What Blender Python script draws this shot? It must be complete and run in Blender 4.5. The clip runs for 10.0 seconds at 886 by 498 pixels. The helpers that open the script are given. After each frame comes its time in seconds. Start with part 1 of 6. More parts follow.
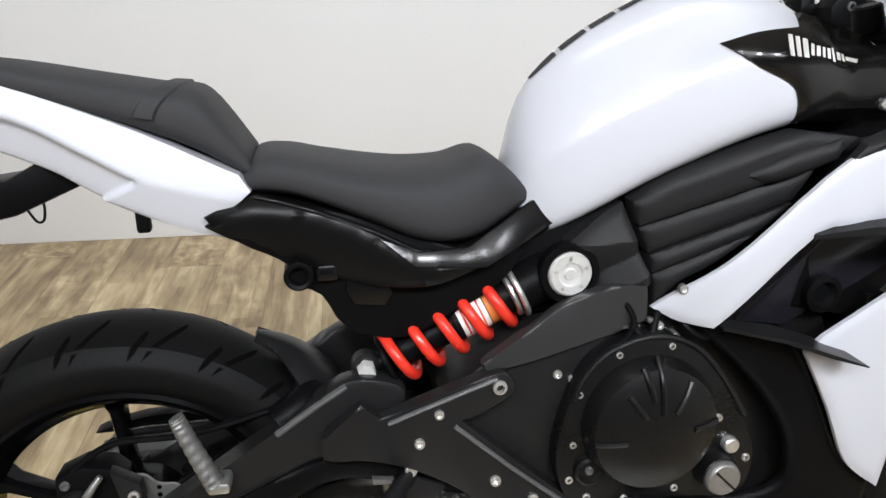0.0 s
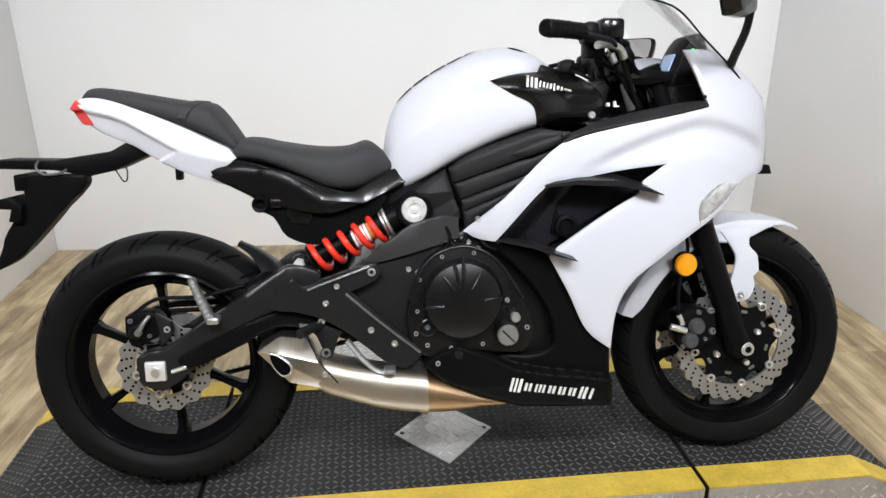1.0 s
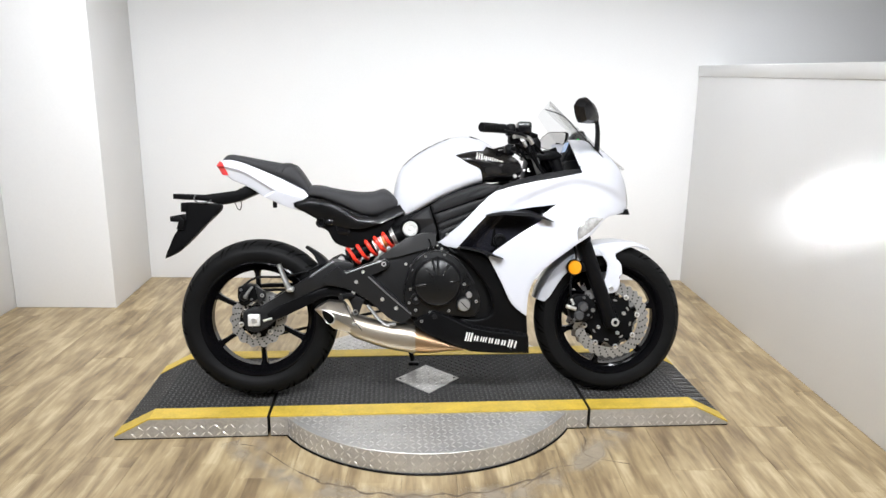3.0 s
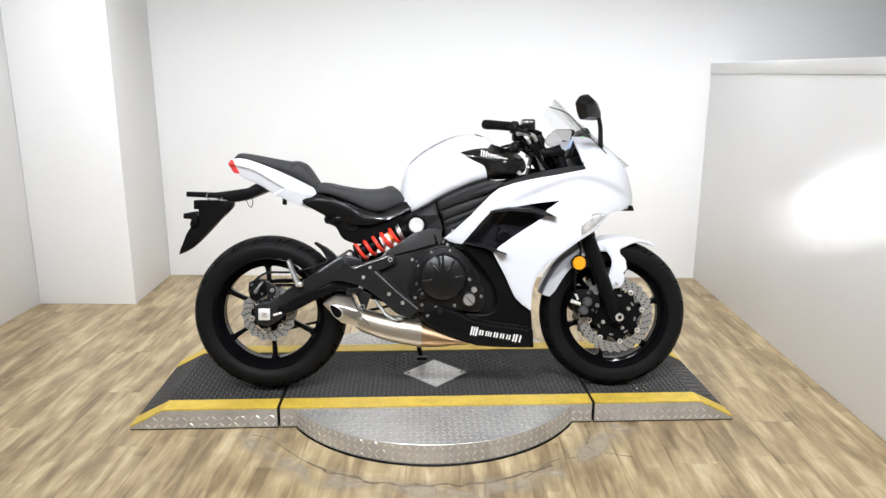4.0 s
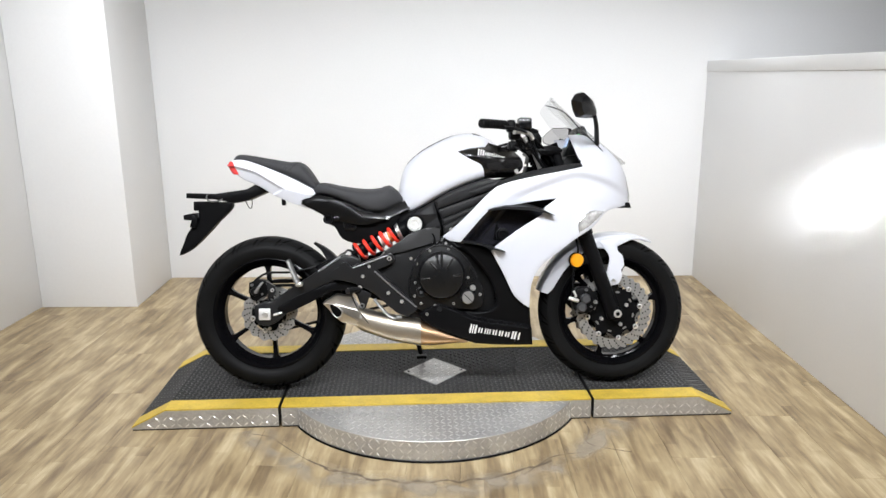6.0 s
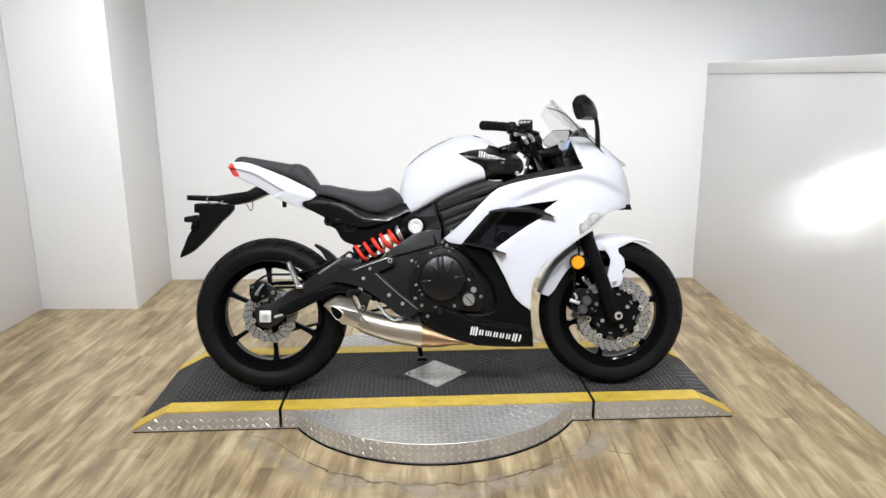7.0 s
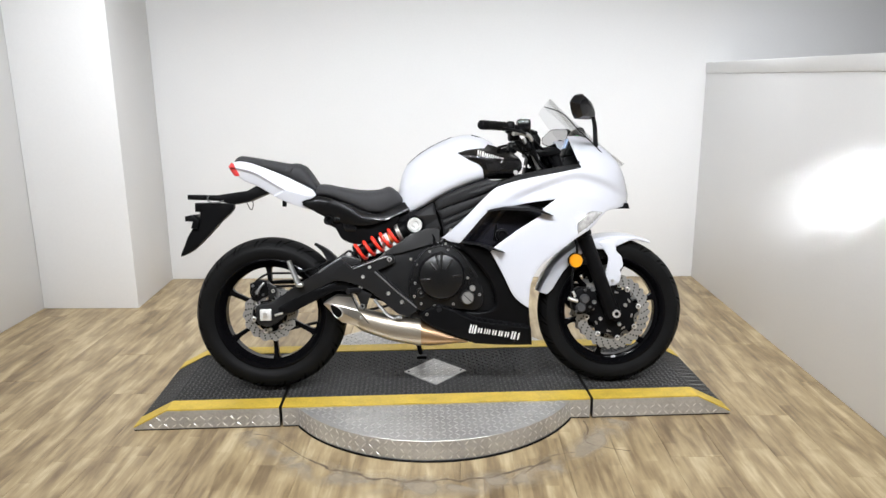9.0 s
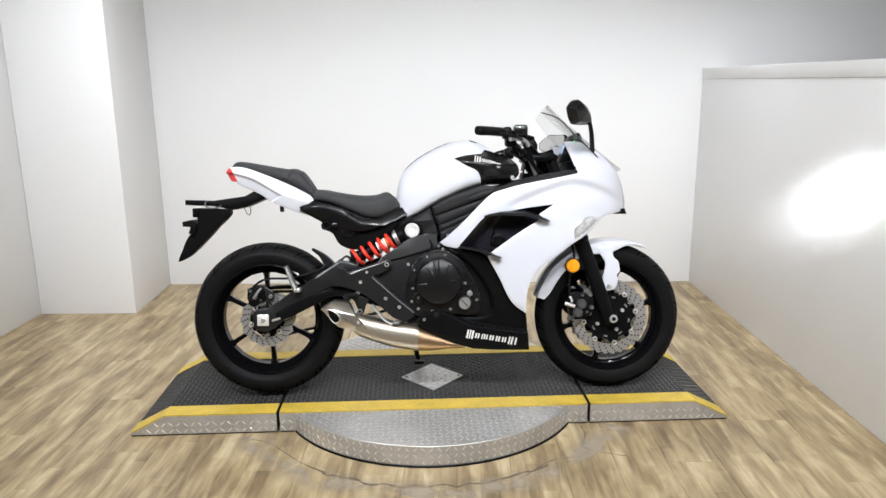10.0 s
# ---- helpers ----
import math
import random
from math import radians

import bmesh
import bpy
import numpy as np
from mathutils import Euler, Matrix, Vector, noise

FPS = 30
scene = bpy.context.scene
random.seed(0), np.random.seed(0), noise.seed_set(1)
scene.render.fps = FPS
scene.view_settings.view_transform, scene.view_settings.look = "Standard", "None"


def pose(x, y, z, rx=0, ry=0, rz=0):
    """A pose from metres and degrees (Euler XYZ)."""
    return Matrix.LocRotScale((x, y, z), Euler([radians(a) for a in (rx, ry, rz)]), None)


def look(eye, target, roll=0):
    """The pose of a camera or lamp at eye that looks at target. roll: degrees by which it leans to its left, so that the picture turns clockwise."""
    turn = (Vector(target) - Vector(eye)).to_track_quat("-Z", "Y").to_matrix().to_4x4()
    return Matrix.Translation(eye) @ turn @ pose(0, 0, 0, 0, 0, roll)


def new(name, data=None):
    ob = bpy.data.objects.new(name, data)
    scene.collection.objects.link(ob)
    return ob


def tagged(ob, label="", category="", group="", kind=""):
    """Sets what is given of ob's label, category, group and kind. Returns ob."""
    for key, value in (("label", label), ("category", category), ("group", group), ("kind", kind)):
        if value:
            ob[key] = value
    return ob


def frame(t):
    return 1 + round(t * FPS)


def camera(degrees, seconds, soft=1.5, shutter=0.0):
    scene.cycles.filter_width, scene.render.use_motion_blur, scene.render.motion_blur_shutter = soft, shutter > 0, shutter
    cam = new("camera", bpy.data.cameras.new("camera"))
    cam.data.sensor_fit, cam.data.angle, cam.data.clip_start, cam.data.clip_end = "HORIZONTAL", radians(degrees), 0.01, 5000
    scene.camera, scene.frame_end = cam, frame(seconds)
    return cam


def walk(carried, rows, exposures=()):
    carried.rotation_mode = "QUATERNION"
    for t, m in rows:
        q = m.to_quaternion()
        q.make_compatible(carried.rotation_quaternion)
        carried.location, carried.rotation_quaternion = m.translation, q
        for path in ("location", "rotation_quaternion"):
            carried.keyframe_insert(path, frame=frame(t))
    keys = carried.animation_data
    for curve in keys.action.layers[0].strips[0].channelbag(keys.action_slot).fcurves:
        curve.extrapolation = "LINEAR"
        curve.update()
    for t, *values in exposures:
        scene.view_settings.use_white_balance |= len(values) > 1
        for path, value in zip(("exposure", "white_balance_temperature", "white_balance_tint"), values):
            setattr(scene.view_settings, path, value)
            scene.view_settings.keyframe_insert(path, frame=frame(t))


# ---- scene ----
cam = camera(63.3, 10.0)
PATH = [
    (0, (0.295, -0.873, 1.195), (0.626, 0.906, 0.341), 0.41),
    (0.5, (0.443, -1.245, 1.250), (0.655, 0.597, 0.500), -2.41),
    (1, (0.503, -1.658, 1.249), (0.707, 0.208, 0.562), -0.27),
    (1.5, (0.567, -2.046, 1.326), (0.728, -0.133, 0.764), -1.46),
    (2, (0.618, -2.415, 1.340), (0.752, -0.487, 0.822), -1.33),
    (2.5, (0.532, -2.712, 1.334), (0.675, -0.784, 0.823), 0.53),
    (2.7, (0.516, -2.765, 1.363), (0.676, -0.831, 0.880), 0.81),
    (4, (0.59, -2.872, 1.355), (0.677, -0.931, 0.878), 0.2),
    (4.5, (0.589, -2.876, 1.347), (0.679, -0.938, 0.861), 0.2),
    (5, (0.6, -2.887, 1.353), (0.683, -0.947, 0.872), -0.2),
    (5.5, (0.601, -2.896, 1.347), (0.684, -0.955, 0.871), -0.4),
    (7, (0.595, -2.892, 1.346), (0.68, -0.949, 0.88), -0.4),
    (7.5, (0.597, -2.899, 1.342), (0.677, -0.957, 0.87), -0.3),
    (8, (0.597, -2.901, 1.344), (0.683, -0.96, 0.869), -0.5),
    (8.5, (0.603, -2.907, 1.35), (0.688, -0.963, 0.887), -0.5),
    (9, (0.601, -2.913, 1.347), (0.684, -0.97, 0.88), -0.5),
    (9.5, (0.599, -2.917, 1.349), (0.691, -0.971, 0.896), -0.6),
    (10, (0.605, -2.918, 1.348), (0.693, -0.971, 0.895), -0.5),
]
walk(cam, [(t, look(eye, target, roll)) for t, eye, target, roll in PATH], exposures=[(0, -0.14), (1, -0.02), (2, 0.17), (2.5, 0.25), (4.5, 0.28), (5.5, 0.24), (7, 0.12), (10, 0.12)])

# ---- light and exposure ----
world = bpy.data.worlds.new("world")
scene.world = world
world.use_nodes = True
world.node_tree.nodes["Background"].inputs[0].default_value = (0.9, 0.93, 1.0, 1)
world.node_tree.nodes["Background"].inputs[1].default_value = 0.15


def area_lamp(name, eye, target, sx, sy, power, colour, spread=150):
    la = bpy.data.lights.new(name, "AREA")
    la.shape, la.size, la.size_y, la.energy, la.color, la.spread = "RECTANGLE", sx, sy, power, colour, radians(spread)
    ob = new(name, la)
    ob.matrix_world = look(eye, target)
    return ob


LAMP = (0.925, 0.955, 1.0)
# a track of small spot lamps in front of the platform and a shielded row above it
for x in (-0.8, 0.1, 1.0, 1.9):
    area_lamp("track_lamp", (x, -1.9, 2.50), (0.1 + x * 1.3, 0.55, 0.30), 0.2, 0.2, 20, LAMP, 126)
area_lamp("ceiling_lamp", (0.9, 0.65, 2.52), (0.9, 1.25, 0), 4.6, 0.3, 21, LAMP, 92)
area_lamp("ceiling_lamp", (0.6, -3.4, 2.52), (0.6, -3.0, 0), 3.0, 0.4, 28, LAMP, 110)
# added wide fill from behind the camera, no lamp known there
area_lamp("fill_lamp", (0.5, -5.4, 1.5), (0.6, 1.75, 0.5), 6.0, 1.2, 35, LAMP, 90)
# added unseen spot that makes the bright patch on the half wall
area_lamp("wall_spot_lamp", (1.80, -1.90, 1.45), (2.44, 0.11, 0.80), 0.12, 0.12, 1.7, LAMP, 11)

# ---- materials ----


def ramp(nt, fac, stops):
    r = nt.nodes.new("ShaderNodeValToRGB")
    while len(r.color_ramp.elements) < len(stops):
        r.color_ramp.elements.new(0.5)
    for e, (p, c) in zip(r.color_ramp.elements, stops):
        e.position, e.color = p, (*c, 1)
    nt.links.new(fac, r.inputs[0])
    return r.outputs[0]


def noise_of(nt, scale, detail=4, stretch=(1, 1, 1), space="Object", seed=None, warp=0.0):
    co = nt.nodes.new("ShaderNodeTexCoord")
    mp = nt.nodes.new("ShaderNodeMapping")
    mp.inputs["Scale"].default_value = stretch
    nt.links.new(co.outputs[space], mp.inputs[0])
    n = nt.nodes.new("ShaderNodeTexNoise")
    n.inputs["Scale"].default_value, n.inputs["Detail"].default_value = scale, detail
    n.inputs["Distortion"].default_value = warp
    if seed is not None:
        n.noise_dimensions = "4D"
        nt.links.new(seed, n.inputs["W"])
    nt.links.new(mp.outputs[0], n.inputs["Vector"])
    return n.outputs[0]


def material(name, colour, rough=0.5, metal=0.0, vary=0.12, scale=12, fine=250, bump=0.08, coat=0.0, stretch=(1, 1, 1), rough_vary=0.08, spec=0.5):
    """A surface whose colour and gloss vary at a large and a small scale, with a fine relief."""
    m = bpy.data.materials.new(name)
    m.use_nodes = True
    nt = m.node_tree
    b = nt.nodes["Principled BSDF"]
    n1 = noise_of(nt, scale, 5, stretch)
    n2 = noise_of(nt, fine, 3, stretch)
    mix = nt.nodes.new("ShaderNodeMath")
    mix.operation = "MULTIPLY_ADD"
    mix.inputs[1].default_value = 0.6
    nt.links.new(n1, mix.inputs[0])
    half = nt.nodes.new("ShaderNodeMath")
    half.operation = "MULTIPLY"
    half.inputs[1].default_value = 0.4
    nt.links.new(n2, half.inputs[0])
    nt.links.new(half.outputs[0], mix.inputs[2])
    lo = tuple(max(0, c * (1 - vary)) for c in colour)
    hi = tuple(min(1, c * (1 + vary)) for c in colour)
    nt.links.new(ramp(nt, mix.outputs[0], [(0.3, lo), (0.7, hi)]), b.inputs["Base Color"])
    rr = nt.nodes.new("ShaderNodeMapRange")
    rr.inputs["To Min"].default_value, rr.inputs["To Max"].default_value = max(0.02, rough - rough_vary), min(1, rough + rough_vary)
    nt.links.new(mix.outputs[0], rr.inputs[0])
    nt.links.new(rr.outputs[0], b.inputs["Roughness"])
    b.inputs["Metallic"].default_value = metal
    b.inputs["Specular IOR Level"].default_value = spec
    b.inputs["Coat Weight"].default_value = coat
    b.inputs["Coat Roughness"].default_value = 0.05
    if bump:
        bu = nt.nodes.new("ShaderNodeBump")
        bu.inputs["Strength"].default_value, bu.inputs["Distance"].default_value = bump, 0.002
        nt.links.new(n2, bu.inputs["Height"])
        nt.links.new(bu.outputs[0], b.inputs["Normal"])
    return m


WHITE = material("white_paint", (0.575, 0.585, 0.635), 0.30, vary=0.006, scale=3, fine=20, bump=0.0, coat=0.5, rough_vary=0.0)
BLACK = material("black_plastic", (0.004, 0.004, 0.0044), 0.40, vary=0.25, bump=0.15, fine=500, spec=0.07)
GLOSS = material("gloss_black", (0.004, 0.004, 0.0046), 0.2, vary=0.2, bump=0.02, coat=0.08, spec=0.35)
DUCT = material("glossy_duct_plastic", (0.009, 0.009, 0.0125), 0.26, vary=0.15, bump=0.0, spec=0.45, rough_vary=0.03)
FACET = material("polished_black_plastic", (0.006, 0.006, 0.0065), 0.20, vary=0.1, bump=0.0, spec=0.30, rough_vary=0.02)
SATIN = material("satin_black_plastic", (0.005, 0.005, 0.0053), 0.30, vary=0.1, bump=0.0, coat=0.03, spec=0.15, rough_vary=0.02)
DARK = material("dark_grey_metal", (0.012, 0.012, 0.0128), 0.34, vary=0.18, bump=0.1, fine=400, spec=0.20)
FRAME = material("grey_textured_plastic", (0.016, 0.016, 0.0170), 0.42, vary=0.15, bump=0.35, fine=700, spec=0.18)
CAST = material("cast_grey_metal", (0.016, 0.016, 0.0166), 0.32, metal=0.2, vary=0.12, bump=0.25, fine=500, spec=0.25)
# lighter grey: paints lit edges on the castings, plain colour on small fittings
EDGE = material("lit_edge_and_fitting_grey", (0.14, 0.14, 0.142), 0.33, metal=0.4, vary=0.15, bump=0.1)
ENGINE = material("engine_black", (0.0065, 0.0065, 0.0068), 0.29, vary=0.25, bump=0.12, fine=300, spec=0.27)
TYRE = material("tyre_rubber", (0.0058, 0.0058, 0.0060), 0.50, vary=0.3, scale=9, bump=0.15, fine=350, spec=0.08)
# near-black that paints the dark of tread grooves, drill holes and the outlet
GROOVE = material("groove_and_hole_black", (0.002, 0.002, 0.002), 0.9, vary=0.2, spec=0.05)
RIM = material("rim_black", (0.003, 0.003, 0.0035), 0.16, vary=0.2, bump=0.0, coat=0.0, spec=0.09)
VINYL = material("seat_vinyl", (0.038, 0.038, 0.0405), 0.55, vary=0.14, scale=7, bump=0.5, fine=900, spec=0.2)
STEEL = material("bright_steel", (0.80, 0.79, 0.775), 0.34, metal=0.85, vary=0.1, bump=0.05)
BRIGHT = material("bright_machined_alloy", (0.74, 0.735, 0.72), 0.42, metal=0.45, vary=0.08, bump=0.05)
ROTOR = material("brushed_rotor_steel", (0.40, 0.395, 0.385), 0.45, metal=0.85, vary=0.12, bump=0.1)
PLATE = material("satin_grey_frame_paint", (0.040, 0.040, 0.041), 0.36, metal=0.25, vary=0.12, bump=0.2, fine=500, spec=0.3)
CHARCOAL = material("charcoal_cast_alloy", (0.060, 0.060, 0.062), 0.45, metal=0.2, vary=0.15, bump=0.2)
PEG = material("dull_ribbed_alloy", (0.26, 0.26, 0.255), 0.48, metal=0.8, vary=0.3, scale=90, bump=0.2)
ALLOY = material("satin_alloy", (0.62, 0.62, 0.61), 0.38, metal=0.9, vary=0.12)
MUFFLER = material("brushed_stainless", (0.50, 0.45, 0.375), 0.42, metal=1.0, vary=0.12, scale=6, stretch=(1, 6, 6), bump=0.08)
CAPSTEEL = material("polished_stainless", (0.66, 0.62, 0.56), 0.30, metal=1.0, vary=0.08, scale=8, bump=0.05)
BRONZE = material("heat_tinted_steel", (0.42, 0.28, 0.165), 0.38, metal=1.0, vary=0.25, scale=10)
RED = material("red_spring_paint", (0.75, 0.035, 0.018), 0.32, vary=0.08, coat=0.3)
ORANGE = material("orange_sticker", (0.8, 0.25, 0.05), 0.5, vary=0.1)
PAPER = material("white_sticker", (0.78, 0.77, 0.74), 0.5, vary=0.08)
AMBER = material("amber_lens", (0.80, 0.31, 0.006), 0.3, vary=0.08, scale=60, coat=0.6)
BADGE = material("dark_metallic_cover", (0.010, 0.0095, 0.0095), 0.22, metal=0.35, vary=0.1, bump=0.0, coat=0.3)
LENS_RED = material("red_lens", (0.60, 0.05, 0.05), 0.15, vary=0.12, coat=0.7)
LENS = material("clear_lamp_lens", (0.74, 0.74, 0.73), 0.10, metal=0.7, vary=0.5, scale=40, bump=0.2, fine=90)
YELLOW = material("yellow_safety_paint", (0.56, 0.395, 0.055), 0.5, vary=0.25, scale=14, fine=120, bump=0.2)
DECK = material("worn_black_deck", (0.023, 0.0226, 0.0226), 0.55, vary=0.7, scale=5, fine=160, bump=0.3, rough_vary=0.14, spec=0.15)
LUGS = material("worn_deck_lugs", (0.080, 0.079, 0.077), 0.36, vary=0.45, scale=7, fine=60)
CHECKER = material("checker_plate_alloy", (0.50, 0.49, 0.475), 0.42, metal=0.65, vary=0.28, scale=6, fine=120, bump=0.15, rough_vary=0.14)
CHECKER_LUG = material("checker_plate_lug", (0.80, 0.79, 0.77), 0.34, metal=0.85, vary=0.12, scale=20)
WALL = material("white_wall_paint", (0.80, 0.80, 0.80), 0.55, vary=0.025, scale=1.3, fine=90, bump=0.06)
# unseen ceiling and front wall, toned down so the bike reflects less light
CEIL = material("ceiling_paint", (0.50, 0.48, 0.44), 0.8, vary=0.03, scale=2)
DIM_WALL = material("unseen_wall_dark", (0.09, 0.085, 0.08), 0.8, vary=0.1, scale=2)
SEAM = material("dirty_floor_seam", (0.12, 0.09, 0.062), 0.8, vary=0.3, scale=30)
SUBFLOOR = material("subfloor", (0.10, 0.08, 0.06), 0.9)
MIRROR = material("mirror_glass", (0.85, 0.85, 0.86), 0.03, metal=1.0, vary=0.01, bump=0.0, rough_vary=0.01)
GREEN = material("green_indicator", (0.02, 0.5, 0.1), 0.3)
GREEN.node_tree.nodes["Principled BSDF"].inputs["Emission Color"].default_value = (0.02, 1.0, 0.15, 1)
GREEN.node_tree.nodes["Principled BSDF"].inputs["Emission Strength"].default_value = 1.5
SCREEN_BLUE = material("lcd_panel", (0.34, 0.46, 0.72), 0.2, vary=0.1)

GLASS = bpy.data.materials.new("clear_screen")
GLASS.use_nodes = True
gt = GLASS.node_tree
clear = gt.nodes.new("ShaderNodeBsdfTransparent")
clear.inputs[0].default_value = (0.94, 0.943, 0.945, 1)
shine = gt.nodes.new("ShaderNodeBsdfGlossy")
shine.inputs["Roughness"].default_value = 0.04
fres = gt.nodes.new("ShaderNodeFresnel")
fres.inputs["IOR"].default_value = 1.12
both = gt.nodes.new("ShaderNodeMixShader")
weak = gt.nodes.new("ShaderNodeMath")
weak.operation = "MULTIPLY"
weak.inputs[1].default_value = 0.35
gt.links.new(fres.outputs[0], weak.inputs[0])
gt.links.new(weak.outputs[0], both.inputs[0])
gt.links.new(clear.outputs[0], both.inputs[1])
gt.links.new(shine.outputs[0], both.inputs[2])
gt.links.new(both.outputs[0], gt.nodes["Material Output"].inputs[0])

WOOD = bpy.data.materials.new("strip_wood_vinyl")
WOOD.use_nodes = True
nt = WOOD.node_tree
b = nt.nodes["Principled BSDF"]


def math_node(nt, op, a, c=None):
    n = nt.nodes.new("ShaderNodeMath")
    n.operation = op
    for i, v in enumerate((a, c)):
        if v is None:
            continue
        if isinstance(v, (int, float)):
            n.inputs[i].default_value = v
        else:
            nt.links.new(v, n.inputs[i])
    return n.outputs[0]


co = nt.nodes.new("ShaderNodeTexCoord")
sep = nt.nodes.new("ShaderNodeSeparateXYZ")
nt.links.new(co.outputs["Object"], sep.inputs[0])
info = nt.nodes.new("ShaderNodeObjectInfo")
seed = math_node(nt, "MULTIPLY", info.outputs["Random"], 91.7)
strip = math_node(nt, "FLOOR", math_node(nt, "DIVIDE", math_node(nt, "ADD", sep.outputs[0], 1.0), 0.0476))
w1 = nt.nodes.new("ShaderNodeTexWhiteNoise")
w1.noise_dimensions = "2D"
cb = nt.nodes.new("ShaderNodeCombineXYZ")
nt.links.new(strip, cb.inputs[0]), nt.links.new(seed, cb.inputs[1])
nt.links.new(cb.outputs[0], w1.inputs[0])
block = math_node(nt, "FLOOR", math_node(nt, "ADD", math_node(nt, "DIVIDE", sep.outputs[1], 0.31), math_node(nt, "MULTIPLY", w1.outputs[0], 5)))
w2 = nt.nodes.new("ShaderNodeTexWhiteNoise")
w2.noise_dimensions = "3D"
cb2 = nt.nodes.new("ShaderNodeCombineXYZ")
nt.links.new(strip, cb2.inputs[0]), nt.links.new(seed, cb2.inputs[1]), nt.links.new(block, cb2.inputs[2])
nt.links.new(cb2.outputs[0], w2.inputs[0])
grain = noise_of(nt, 9, 6, (9, 1.0, 1), seed=seed)
large = noise_of(nt, 4.0, 3, (1.8, 0.6, 1), seed=seed)
streak = noise_of(nt, 3.0, 4, (7, 0.9, 1), seed=seed, warp=0.9)
smudge = noise_of(nt, 14.0, 3, (1.5, 0.8, 1), seed=seed, warp=0.5)
blotch = math_node(nt, "MULTIPLY", math_node(nt, "SUBTRACT", large, 0.5), 0.42)
tone = math_node(nt, "ADD", blotch, math_node(nt, "ADD", math_node(nt, "MULTIPLY", w2.outputs[0], 0.10), math_node(nt, "ADD", math_node(nt, "MULTIPLY", grain, 0.24), math_node(nt, "MULTIPLY", streak, 0.66))))
tone = math_node(nt, "ADD", tone, math_node(nt, "MULTIPLY", math_node(nt, "SUBTRACT", smudge, 0.5), 0.16))
wood_col = ramp(nt, tone, [(0.30, (0.130, 0.087, 0.046)), (0.44, (0.248, 0.180, 0.098)), (0.56, (0.380, 0.290, 0.163)), (0.70, (0.54, 0.445, 0.280))])
nt.links.new(wood_col, b.inputs["Base Color"])
rr = nt.nodes.new("ShaderNodeMapRange")
rr.inputs["To Min"].default_value, rr.inputs["To Max"].default_value = 0.24, 0.5
nt.links.new(grain, rr.inputs[0])
nt.links.new(rr.outputs[0], b.inputs["Roughness"])
bu = nt.nodes.new("ShaderNodeBump")
bu.inputs["Strength"].default_value, bu.inputs["Distance"].default_value = 0.12, 0.001
nt.links.new(grain, bu.inputs["Height"])
nt.links.new(bu.outputs[0], b.inputs["Normal"])

# ---- shape helpers ----


def finish(name, bm, mat, parent=None, label="", sharp=38):
    """Links a bmesh as one mesh object, under its thing or part."""
    bmesh.ops.recalc_face_normals(bm, faces=bm.faces[:])
    me = bpy.data.meshes.new(name)
    bm.to_mesh(me)
    bm.free()
    me.polygons.foreach_set("use_smooth", [True] * len(me.polygons))
    me.set_sharp_from_angle(angle=radians(sharp))
    me.materials.append(mat)
    ob = new(name, me)
    ob.parent = parent
    return tagged(ob, label) if label else ob


def part(name, bm, material, parent, label="", sharp=38):
    return finish(name, bm, material, parent, label, sharp)


def box(bm, x0, x1, y0, y1, z0, z1, bevel=0.0, seg=2):
    r = bmesh.ops.create_cube(bm, size=1.0)
    vs = r["verts"]
    for v in vs:
        v.co = Vector(((x0 + x1) / 2 + v.co.x * (x1 - x0), (y0 + y1) / 2 + v.co.y * (y1 - y0), (z0 + z1) / 2 + v.co.z * (z1 - z0)))
    if bevel:
        es = list({e for v in vs for e in v.link_edges})
        bmesh.ops.bevel(bm, geom=es, offset=bevel, segments=seg, profile=0.5, affect="EDGES")
    return bm


def ring_faces(bm, rings, close=True, cap=True):
    n = len(rings[0])
    for a, c in zip(rings, rings[1:]):
        for i in range(n if close else n - 1):
            j = (i + 1) % n
            bm.faces.new((a[i], a[j], c[j], c[i]))
    if cap:
        bm.faces.new(rings[0])
        bm.faces.new(rings[-1][::-1])


def cyl(bm, p, q, r0, r1=None, seg=20, bevel=0.0):
    """A round bar from p to q, its rims rounded by bevel."""
    p, q = Vector(p), Vector(q)
    r1 = r0 if r1 is None else r1
    d = (q - p).normalized()
    s = d.orthogonal().normalized()
    t = d.cross(s)
    st = [(0, r0), (1, r1)] if not bevel else [(0, r0 - bevel), (bevel, r0), (-bevel, r1), (-1e-9, r1 - bevel)]
    length = (q - p).length
    rings = []
    for k, r in st:
        o = p + d * (k if k > 0 else length + k) if bevel else p.lerp(q, k)
        if bevel and k == 0:
            o = p.copy()
        rings.append([bm.verts.new(o + (s * math.cos(a) + t * math.sin(a)) * r) for a in (2 * math.pi * i / seg for i in range(seg))])
    ring_faces(bm, rings)
    return bm


def glide(points, n=8, closed=False):
    """A smooth curve through the points; a point with a 4th (or, in the plane, 3rd) entry is a corner."""
    dim = 3 if len(points[0]) > 3 or (len(points[0]) == 3 and not closed) else 2
    ps = [Vector(p[:dim]) for p in points]
    corner = [len(p) > dim for p in points]
    m = len(ps)
    res = []
    for i in range(m if closed else m - 1):
        p1, p2 = ps[i], ps[(i + 1) % m]
        p0 = p1 if corner[i] or (not closed and i == 0) else ps[i - 1]
        p3 = p2 if corner[(i + 1) % m] or (not closed and i == m - 2) else ps[(i + 2) % m]
        for k in range(n):
            t = k / n
            res.append(0.5 * (2 * p1 + (p2 - p0) * t + (2 * p0 - 5 * p1 + 4 * p2 - p3) * t * t + (3 * p1 - p0 - 3 * p2 + p3) * t ** 3))
    if not closed:
        res.append(ps[-1])
    return res


